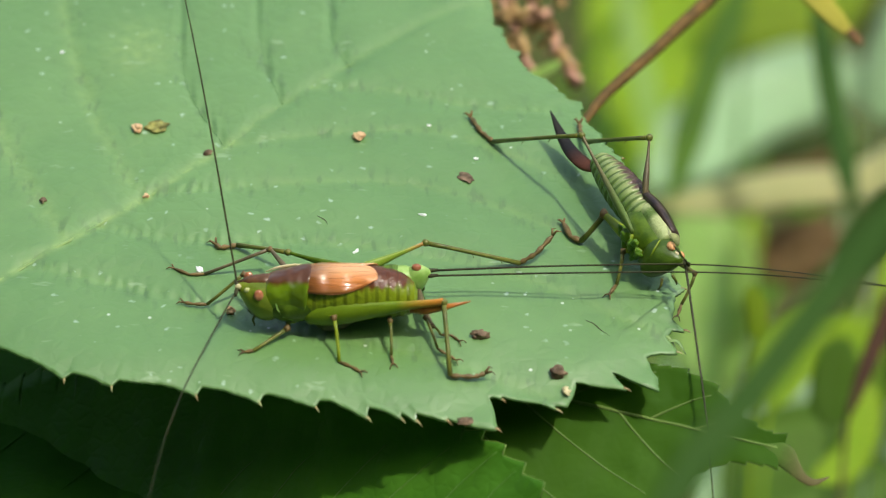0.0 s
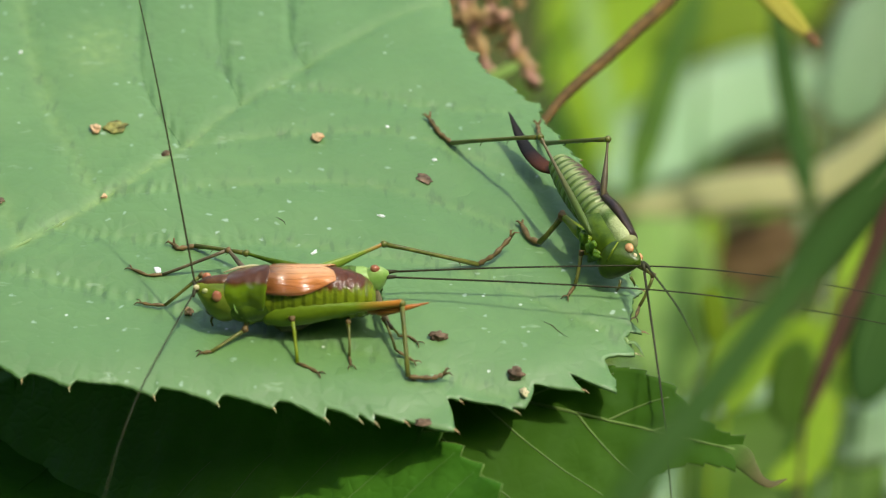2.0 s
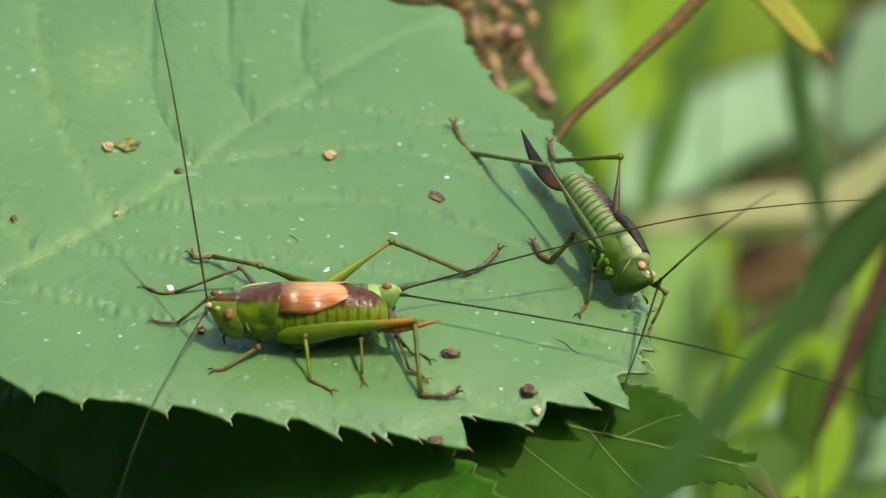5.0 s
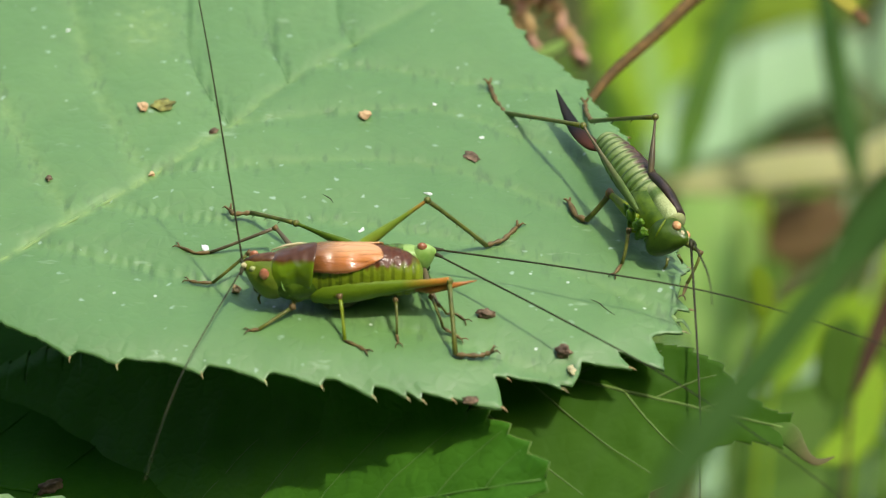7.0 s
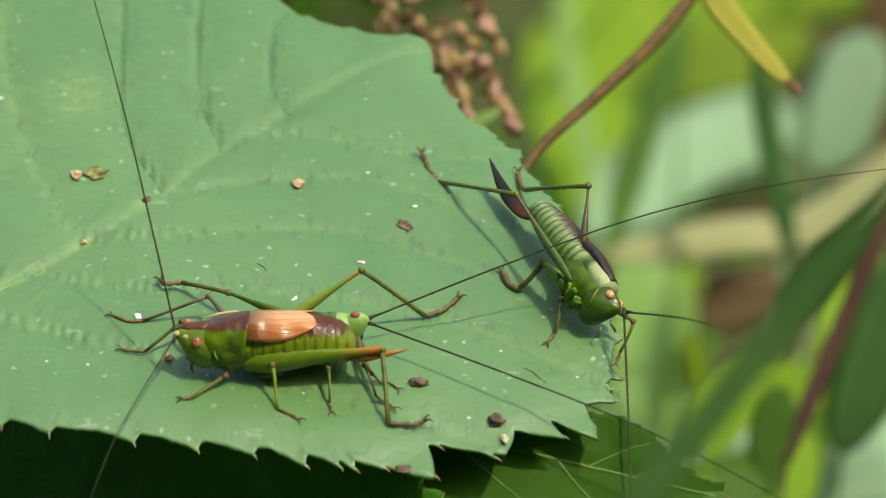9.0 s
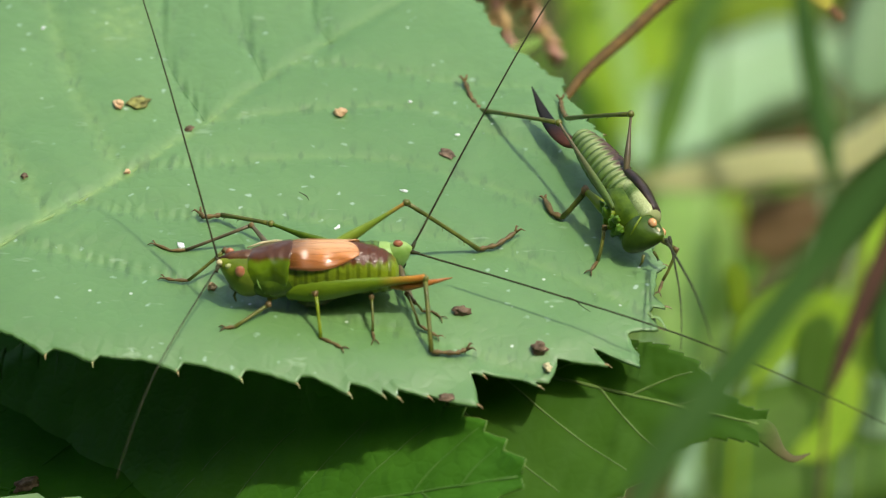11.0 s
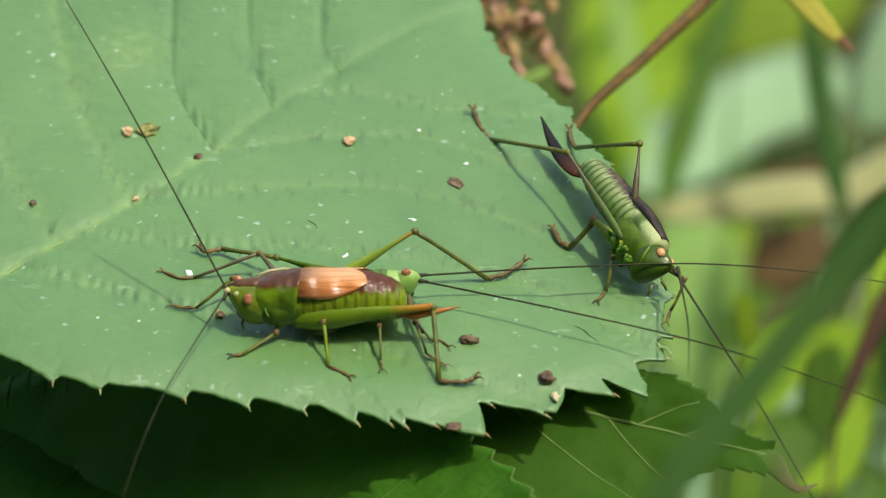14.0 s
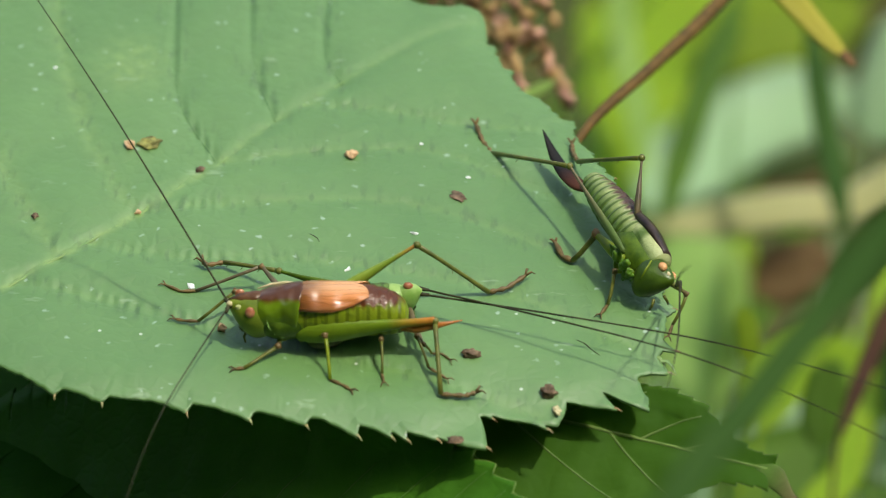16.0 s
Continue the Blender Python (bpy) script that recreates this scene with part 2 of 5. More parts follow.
THIGH_PALE = along("thigh_pale", (0.065, 0.105, 0.02), (0.13, 0.105, 0.055), 3.0, 9.0)
SABRE_RED = skin("tail_red", (0.42, 0.16, 0.03), (0.26, 0.08, 0.02), 400.0, 0.3)
STALK = skin("dry_stalk", (0.16, 0.090, 0.020), (0.080, 0.048, 0.010), 500.0, 0.7, 0.5)
SEED = skin("dry_florets", (0.40, 0.26, 0.09), (0.60, 0.42, 0.20), 400.0, 0.8, 0.6)
SEED_PINK = skin("dry_florets_pink", (0.52, 0.29, 0.20), (0.62, 0.37, 0.27), 400.0, 0.8, 0.5)
SEED_DARK = skin("dry_florets_dark", (0.12, 0.06, 0.025), (0.22, 0.13, 0.05), 400.0, 0.85, 0.5)
FLAKE = skin("flake_olive", (0.36, 0.36, 0.10), (0.10, 0.10, 0.03), 1300.0, 0.8, 0.8)
CRUMB_TAN = skin("crumb_tan", (0.70, 0.50, 0.28), (0.46, 0.27, 0.13), 900.0, 0.8, 0.6)
CRUMB_DARK = skin("crumb_dark", (0.06, 0.038, 0.02), (0.26, 0.18, 0.11), 900.0, 0.7, 0.6)
WHITE = skin("bird_lime", (0.75, 0.78, 0.72), (0.6, 0.66, 0.6), 900.0, 0.6)
SOIL = skin("soil", (0.07, 0.05, 0.02), (0.06, 0.10, 0.022), 5.0, 0.95, 0.6)


def grass_material(name, a, b, through=0.5):
    k = Mat(name)
    c = k.mix(k.ramp(k.noise(60.0), [(0.35, (0, 0, 0)), (0.65, (1, 1, 1))]), a, b)
    k.bump(k.noise(500.0), 0.2, 0.0004)
    return k.done(c, 0.6, 0.25, through, tuple(min(0.95, v * 2.0) for v in b))


GRASS = grass_material("grass_green", (0.09, 0.18, 0.022), (0.13, 0.24, 0.03))
GRASS_FORE = grass_material("grass_near", (0.056, 0.142, 0.026), (0.074, 0.165, 0.034), 0.25)
GRASS_DARK = grass_material("grass_dark", (0.05, 0.13, 0.025), (0.075, 0.17, 0.035), 0.3)
# Grass green darkened to look shaded.
GRASS_SHADE_DARK = grass_material("grass_shade_dark", (0.03, 0.075, 0.010), (0.05, 0.10, 0.015), 0.15)
GRASS_PURPLE = grass_material("stem_purple_brown", (0.070, 0.035, 0.022), (0.10, 0.052, 0.032), 0.05)
GRASS_LIME = grass_material("grass_lime", (0.240, 0.372, 0.024), (0.324, 0.444, 0.036))
GRASS_MINT = grass_material("grass_mint", (0.333, 0.517, 0.287), (0.437, 0.621, 0.380))
GRASS_SOFT = grass_material("grass_soft", (0.276, 0.414, 0.115), (0.356, 0.494, 0.161))
GRASS_PALE = grass_material("grass_pale", (0.484, 0.495, 0.231), (0.594, 0.583, 0.308))
GRASS_OLIVE = grass_material("grass_olive", (0.192, 0.288, 0.014), (0.252, 0.348, 0.022))
GRASS_BROWN = grass_material("grass_brown", (0.12, 0.075, 0.025), (0.17, 0.11, 0.04), 0.2)
GRASS_YELLOW = grass_material("withered_yellow", (0.50, 0.44, 0.07), (0.40, 0.40, 0.05), 0.25)

MM = 0.001


# ---- helpers for shapes ----
def part(name, bm, material, parent=None, label="", smooth=True):
    me = bpy.data.meshes.new(name)
    bmesh.ops.recalc_face_normals(bm, faces=bm.faces)
    bm.to_mesh(me)
    bm.free()
    me.materials.append(material)
    if smooth:
        for p in me.polygons:
            p.use_smooth = True
    ob = new(name, me)
    ob.parent = parent
    if label:
        tagged(ob, label)
    return ob


def thing(name, m, label, category, group="", kind=""):
    ob = new(name)
    ob.empty_display_size = 0.004
    ob.matrix_world = m
    return tagged(ob, label, category, group, kind)


def add_rings(bm, rings, close=True):
    """Joins rings of points into a skin, with capped ends."""
    rows = [[bm.verts.new(p) for p in r] for r in rings]
    n = len(rows[0])
    for a, b in zip(rows, rows[1:]):
        for i in range(n):
            bm.faces.new((a[i], a[(i + 1) % n], b[(i + 1) % n], b[i]))
    if close:
        for r in (rows[0], rows[-1]):
            bm.faces.new(r)
    return bm


def spline(points, n):
    """A smooth run of n+1 points through the given ones (Catmull-Rom), of any dimension."""
    p = [np.array(q, float) for q in points]
    p = [2 * p[0] - p[1]] + p + [2 * p[-1] - p[-2]]
    out, m = [], len(p) - 3
    for i in range(n + 1):
        u = i / n * m
        k = min(int(u), m - 1)
        f = u - k
        a, b, c, d = p[k:k + 4]
        out.append(0.5 * (2 * b + (c - a) * f + (2 * a - 5 * b + 4 * c - d) * f * f + (3 * b - a - 3 * c + d) * f ** 3))
    return out


def tube(bm, points, radii, seg=8, steps=None, flat=1.0):
    """A tube through points (mm) with radii (mm) along it."""
    if steps:
        pr = spline([(*p, r) for p, r in zip(points, radii)], steps)
        points, radii = [q[:3] for q in pr], [max(0.004, q[3]) for q in pr]
    pts = [Vector(p) for p in points]
    rings, ref = [], None
    for i, (p, r) in enumerate(zip(pts, radii)):
        t = (pts[min(i + 1, len(pts) - 1)] - pts[max(i - 1, 0)]).normalized()
        if ref is None:
            ref = t.orthogonal().normalized() if abs(t.z) > 0.9 else t.cross(Vector((0, 0, 1))).normalized()
        u = (ref - t * ref.dot(t)).normalized()
        v = t.cross(u)
        ref = u
        rings.append([(p + (u * math.cos(a) + v * math.sin(a) * flat) * r) * MM for a in (2 * math.pi * k / seg for k in range(seg))])
    return add_rings(bm, rings)


def loft(sections, seg=20, steps=24, ridges=0, depth=0.05, pinch=1.0):
    """A body along x from sections (x, z, half width, half height[, y]) in mm, with ring ridges."""
    rows = spline([(*s, 0.0)[:5] for s in sections], steps)
    rings = []
    for i, (x, z, ry, rz, y) in enumerate(rows):
        k = 1.0
        if ridges:
            k = 1.0 - depth * abs(math.cos(math.pi * ridges * i / steps)) ** 6
        ring = []
        for j in range(seg):
            a = 2 * math.pi * j / seg
            c, s = math.cos(a), math.sin(a)
            w = ry * k * (1.0 if s > 0 else pinch + (1 - pinch) * (1 + s))
            ring.append(Vector((x, y + w * c, z + rz * k * s)) * MM)
        rings.append(ring)
    return add_rings(bmesh.new(), rings)


def ball(center, radii, turn=(0, 0, 0), u=14, v=10, lumps=0.0, seed=0):
    bm = bmesh.new()
    bmesh.ops.create_uvsphere(bm, u_segments=u, v_segments=v, radius=1.0)
    rot = Euler([radians(a) for a in turn]).to_matrix()
    for q in bm.verts:
        k = 1.0 + lumps * noise.noise(q.co * 1.7 + Vector((seed * 3.1, seed, 0)))
        q.co = (rot @ Vector([a * b * k for a, b in zip(q.co, radii)]) + Vector(center)) * MM
    return bm


# ---- the main leaf ----
CENTRE = Vector((-20.8, 14.4))
MIDRIB_AIM = 44.4
# angle from the leaf's middle and distance to its margin, on the half that shows
MARGIN = [(42.7, 35.0), (37.3, 32.2), (24.6, 31.0), (15.2, 33.4), (8.6, 34.2), (-4.2, 37.6), (-17.1, 42.2), (-23.3, 45.0), (-28.4, 46.8),
          (-32.5, 48.0), (-36.5, 48.3), (-40.3, 46.7), (-44.1, 44.9), (-48.5, 43.1), (-53.2, 41.5), (-59.6, 41.3), (-64.0, 39.4), (-67.6, 37.4), (-73.4, 35.2), (-81.1, 33.4),
          (-91.2, 32.0), (-104.3, 32.2), (-112.3, 32.5), (-122.9, 32.3), (-135.6, 31.5)]
# teeth: angle of the point, height, run of the long side and of the steep side in degrees
TEETH = [(-110.9, 0.8, 6, 1), (-103.5, 0.8, 6, 1), (-90.6, 1.0, 6, 1.1), (-81.4, 1.0, 6, 1.1), (-73.9, 0.9, 6, 1), (-68.0, 1.4, 4, 0.8), (-64.3, 0.9, 2, 0.5), (-62.8, 1.1, 1.5, 0.5),
         (-59.6, 1.1, 3, 0.5), (-55.6, 3.8, 4.4, 2.2), (-52.3, 0.5, 0.7, 0.3), (-47.4, 3.0, 4.8, 3.3), (-48.6, 3.4, 1.0, 0.7), (-41.4, 2.7, 3.0, 1.1), (-39.4, 3.9, 1.0, 2.8), (-33.6, 1.7, 2.0, 1.2), (-30.4, 1.5, 1.2, 0.7), (-24.3, 1.0, 3, 0.8),
         (-20.0, 0.6, 3, 0.6), (-12.0, 0.8, 4, 0.8), (-6.0, 0.6, 3, 0.6), (-1.0, 0.7, 4, 0.7), (5.0, 0.5, 4, 0.6), (13.2, 1.2, 6, 0.9), (20.0, 0.6, 5, 0.7), (29.0, 0.8, 6, 0.8), (36.0, 0.7, 6, 0.8)]
VEINS_RIGHT = [
    [(-11.7, 23.7), (-4.4, 22.9), (3.4, 20.8), (10.0, 20.0)],
    [(-19.8, 14.9), (-11.6, 16.6), (-1.2, 17.0), (6.5, 13.2), (12.5, 9.2)],
    [(-26.1, 8.0), (-17.0, 9.2), (-4.3, 9.6), (5.9, 5.6), (16.5, -1.5)],
    [(-30.9, 3.6), (-22.8, 1.6), (-9.2, 0.9), (5.8, -3.0), (18.4, -10.6)],
    [(-37.1, -1.9), (-26.4, -5.3), (-13.9, -9.8), (0.8, -15.0), (9.0, -18.6)]]
VEINS_LEFT = [
    [(-14.8, 21.2), (-16.6, 27.2), (-17.7, 36.9), (-17.6, 46.0)],
    [(-20.1, 15.3), (-23.5, 22.9), (-24.7, 31.6), (-25.5, 48.0)],
    [(-8.7, 26.8), (-10.3, 30.7), (-10.7, 36.9), (-10.0, 42.4)],
    [(-27.1, 7.2), (-31.9, 18.7), (-35.5, 33.0), (-37.0, 46.0)],
    [(-33.5, 1.2), (-38.6, 12.2), (-44.3, 26.9)]]
MIDRIB = [(-44.0, -9.4), (-38.9, -3.8), (-31.4, 3.2), (-24.7, 9.6), (-19.8, 14.9), (-14.8, 21.2), (-9.7, 26.3), (-1.3, 34.0), (3.6, 36.8)]


def margin_radius(angles):
    """Distance from the leaf's middle to its margin; the hidden half mirrors the other about the midrib."""
    a0 = np.array([a for a, _ in MARGIN][::-1])
    r0 = np.array([r for _, r in MARGIN][::-1])
    rel = (np.asarray(angles) - MIDRIB_AIM + 180.0) % 360.0 - 180.0
    rel = -np.abs(rel)
    knots, vals = a0 - MIDRIB_AIM, r0
    r = np.interp(rel, knots, vals)
    for d in (-2.0, 2.0):
        r = r + np.interp(rel + d, knots, vals)
    return r / 3.0 - 0.25


def tooth(angles):
    """Saw teeth along the margin, each with a steep side and a bowed side."""
    a = np.asarray(angles, float)
    extra = [(t, 0.8, 7, 0.9) for t in np.arange(48.0, 236.0, 8.3)]
    out = np.zeros_like(a)
    for c, h, long, steep in TEETH + extra:
        d = (a - c + 180.0) % 360.0 - 180.0
        out = np.maximum(out, np.where(d > 0, np.clip(1 - d / steep, 0, 1) ** (0.8 if steep > 1.5 else 1.3), np.clip(1 + d / long, 0, 1) ** (0.9 if h > 2.5 else 1.7)) * h)
    return out


VEIN_LINES = [np.array(spline(v, 34)) for v in VEINS_RIGHT + VEINS_LEFT]
RIB_LINE = np.array(spline(MIDRIB, 40))


def vein_gap(xy, lines):
    best = np.full(len(xy), 1e9)
    for line in lines:
        a, b = line[:-1], line[1:]
        ab = b - a
        for p, q in zip(a, ab):
            u = np.clip(((xy - p) @ q) / (q @ q), 0, 1)
            best = np.minimum(best, np.hypot(*(xy - p - u[:, None] * q).T))
    return best


def leaf_height(xy):
    """Relief of the leaf in mm: sunken veins, blisters between them, a margin that bends down."""
    xy = np.atleast_2d(np.asarray(xy, float))
    v = xy - np.array(CENTRE)
    ang, rad = np.degrees(np.arctan2(v[:, 1], v[:, 0])), np.hypot(v[:, 0], v[:, 1])
    q = np.clip((rad / margin_radius(ang) - 0.86) / 0.14, 0, 1.08)
    z = -0.5 * q ** 2
    d1, d2 = vein_gap(xy, VEIN_LINES), vein_gap(xy, [RIB_LINE])
    d3 = vein_gap(xy, VEIN_LINES[len(VEINS_RIGHT):len(VEINS_RIGHT) + 3])
    z += -0.10 * np.exp(-(d1 / 0.6) ** 2) - 0.10 * np.exp(-(d3 / 0.4) ** 2) - 0.16 * np.exp(-(d1 / 2.4) ** 2) - 0.16 * np.exp(-(d2 / 0.9) ** 2)
    near = np.exp(-(d1 / 2.2) ** 2)
    z += 0.07 * np.sin(xy[:, 0] * 5.4 + 1.5 * np.sin(xy[:, 0] * 0.9)) * np.exp(-(d1 / 0.8) ** 2)
    z += np.array([0.22 * noise.noise((x * 0.16, y * 0.16, 3.0)) + 0.05 * k * noise.noise((x * 0.75, y * 0.75, 7.0)) + 0.05 * noise.noise((x * 0.8, y * 0.8, 1.0)) for (x, y), k in zip(xy, near)])
    return z


def main_leaf():
    n_a, fr = 1260, [0.0] + [0.03 + 0.80 * i / 62 for i in range(63)] + [0.845 + 0.155 * i / 18 for i in range(1, 19)]
    ang = np.linspace(-180, 180, n_a, endpoint=False)
    base, saw = margin_radius(ang), tooth(ang)
    ragged = np.array([noise.noise((a * 0.9, 3.0, 5.0)) + 0.6 * noise.noise((a * 2.3, 1.0, 5.0)) for a in ang])
    saw = saw + np.where((ang > -46) & (ang < 40), 0.45, 0.12) * ragged
    xy, drop = [], []
    for f in fr[1:]:
        w = max(0.0, (f - 0.93) / 0.07)
        r = base * f + saw * w ** 1.5
        xy.append(np.c_[CENTRE.x + r * np.cos(np.radians(ang)), CENTRE.y + r * np.sin(np.radians(ang))])
        drop.append(-0.2 * np.minimum(saw, 1.2) * w ** 2)
    flat = np.concatenate([[list(CENTRE)], *xy])
    z = leaf_height(flat) + np.concatenate([[0], *drop])
    top = np.c_[flat, z] * MM
    low = top - np.array([0, 0, 0.22 * MM])
    nv, rows = len(top), len(fr) - 1
    faces = []
    for s, flip in ((0, False), (nv, True)):
        for j in range(n_a):
            f = (s, s + 1 + j, s + 1 + (j + 1) % n_a)
            faces.append(f[::-1] if flip else f)
        for i in range(rows - 1):
            a, b = s + 1 + i * n_a, s + 1 + (i + 1) * n_a
            for j in range(n_a):
                k = (j + 1) % n_a
                f = (a + j, b + j, b + k, a + k)
                faces.append(f[::-1] if flip else f)
    e = 1 + (rows - 1) * n_a
    for j in range(n_a):
        k = (j + 1) % n_a
        faces.append((e + j, nv + e + j, nv + e + k, e + k))
    leaf = thing("bramble_leaf", pose(0, 0, LZ), "broad green serrated bramble leaf, matt, flecked with dirt", "leaf")
    me = bpy.data.meshes.new("blade")
    me.from_pydata(np.concatenate([top, low]).tolist(), [], faces)
    me.polygons.foreach_set("use_smooth", [True] * len(me.polygons))
    me.materials.append(LEAF)
    pale = me.attributes.new("vein_pale", "FLOAT", "POINT")
    close = me.attributes.new("vein_near", "FLOAT", "POINT")
    close.data.foreach_set("value", np.tile(np.exp(-(vein_gap(flat, VEIN_LINES) / 1.7) ** 2), 2).astype(np.float32))
    fade = np.clip((-6.0 - flat[:, 0]) / 22.0, 0.32, 1.0)
    rib = fade * np.exp(-(vein_gap(flat, [RIB_LINE]) / 0.5) ** 2) + 0.3 * np.exp(-(vein_gap(flat, VEIN_LINES[:len(VEINS_RIGHT)]) / 0.55) ** 2)
    rib += 0.5 * np.exp(-(vein_gap(flat, VEIN_LINES[-2:]) / 0.9) ** 2)
    blotch = 0.85 * np.exp(-(((flat[:, 0] + 28.5) / 3.2) ** 2 + ((flat[:, 1] - 29.5) / 4.0) ** 2))
    pale.data.foreach_set("value", np.tile(np.clip(rib + blotch, 0, 1), 2).astype(np.float32))
    blade = new("blade", me)
    blade.parent = leaf
    pts = RIB_LINE
    hz = leaf_height(pts)
    part("midrib", tube(bmesh.new(), [(x, y, h - 0.045) for (x, y), h in zip(pts, hz)], 0.045 + 0.18 * np.linspace(1.0, 0.0, len(pts)) ** 1.4, 8, None, 0.35), VEIN, leaf, "pale yellowish midrib")
    # Dark lines laid on the left veins for the shade in their grooves.
    for line in VEIN_LINES[len(VEINS_RIGHT):len(VEINS_RIGHT) + 3]:
        line = line[:22]
        hz = leaf_height(line)
        part("side_vein", tube(bmesh.new(), [(x, y, h + 0.012) for (x, y), h in zip(line, hz)], np.linspace(0.055, 0.012, len(line)), 6, None, 0.4), VEIN_DARK, leaf)
    for a, h, long, steep in TEETH:
        if h > 4.0 or steep > 2.5 or a > 0:
            continue
        r = float(margin_radius([a])[0]) + h
        p = CENTRE + Vector((math.cos(radians(a)), math.sin(radians(a)))) * (r - 0.3)
        q = CENTRE + Vector((math.cos(radians(a + 0.4)), math.sin(radians(a + 0.4)))) * (r + 0.3)
        m = p.lerp(q, 0.5)
        z0 = float(leaf_height([(p.x, p.y)])[0]) - 0.2
        part("tooth_tip", tube(bmesh.new(), [(p.x, p.y, z0 - 0.02), (m.x, m.y, z0 - 0.1), (q.x, q.y, z0 - 0.35)], [0.13, 0.1, 0.02], 7, 8, 0.6), TOOTH, leaf)
    for k, (x, y, bend) in enumerate(((19.2, -11.4, 0.5), (19.9, -12.0, 0.6))):
        bm = tube(bmesh.new(), [(x - 1.0, y + 0.2, -1.1), (x, y + 0.5, -0.7), (x + bend, y + 0.1, -0.8), (x + bend + 0.5, y - 0.7, -1.3)], [0.08, 0.2, 0.15, 0.03], 8, 14, 0.35)
        part("nibbled_edge", bm, VEIN, leaf, "curled yellowish nibbled edge")
    return leaf


main_leaf()


# ---- bush-crickets ----
def limb(name, parent, points, radii, material, label="", seg=8):
    return part(name, tube(bmesh.new(), points, radii, seg), material, parent, label)


def leg(parent, name, hip, knee, ankle, toes, thick=0.34, thigh_mat=None, shin_mat=None, foot_mat=None):
    """A walking leg: thigh > shin, foot; joints in mm in the body's space."""
    hip, knee, ankle = Vector(hip), Vector(knee), Vector(ankle)
    a = hip.lerp(knee, 0.35)
    th = part(name, tube(bmesh.new(), [hip, a, hip.lerp(knee, 0.8), knee], [thick * 0.8, thick, thick * 0.6, thick * 0.55], 10, 12), thigh_mat or LEG, parent)
    limb("knee", th, [knee + (hip - knee).normalized() * 0.35, knee, knee + (ankle - knee).normalized() * 0.3], [thick * 0.55, thick * 0.98, thick * 0.55], foot_mat or FOOT)
    sag = (knee - ankle).orthogonal().normalized() * 0.08
    limb("shin", th, [knee, knee.lerp(ankle, 0.3) + sag, knee.lerp(ankle, 0.7) + sag, ankle], [thick * 0.55, thick * 0.48, thick * 0.45, thick * 0.5], shin_mat or LEG)
    foot(th, ankle, toes, thick, foot_mat)
    return th


def foot(parent, ankle, toes, thick, foot_mat=None):
    """Tarsus of lobed joints with two claws at its end."""
    pts = [Vector(ankle)] + [Vector(t) for t in toes]
    run, rad = [], []
    for a, b in zip(pts, pts[1:]):
        run += [a, a.lerp(b, 0.55), a.lerp(b, 0.9)]
        rad += [thick * 0.36, thick * 0.56, thick * 0.34]
    run.append(pts[-1])
    rad.append(thick * 0.3)
    limb("foot", parent, run, rad, foot_mat or FOOT)
    d = (pts[-1] - pts[-2]).normalized()
    side = d.cross(Vector((0, 0, 1))).normalized()
    for s in (-1, 1):
        e = pts[-1]
        limb("claw", parent, [e, e + d * 0.35 + side * s * 0.22 + Vector((0, 0, 0.15)), e + d * 0.6 + side * s * 0.36 - Vector((0, 0, 0.05))], [thick * 0.24, thick * 0.2, 0.03], FOOT, seg=6)


def aim(origin, target, up=(0, 0, 1)):
    """The pose at origin (mm) whose x axis points at target (mm)."""
    x = (Vector(target) - Vector(origin)).normalized()
    y = Vector(up).cross(x).normalized()
    z = x.cross(y)
    return Matrix.Translation(Vector(origin) * MM) @ Matrix((x, y, z)).transposed().to_4x4()


def thigh_mesh(length, thick):
    """The long hind thigh along +x: swollen near the hip, thin towards the knee."""
    secs = [(0, 0, 0.35 * thick, 0.5 * thick), (0.12 * length, 0, 0.62 * thick, 0.95 * thick), (0.3 * length, 0, 0.66 * thick, thick),
            (0.5 * length, 0, 0.5 * thick, 0.74 * thick), (0.72 * length, 0, 0.3 * thick, 0.42 * thick), (0.93 * length, 0, 0.24 * thick, 0.3 * thick), (length, 0, 0.26 * thick, 0.34 * thick)]
    return loft(secs, 14, 24)


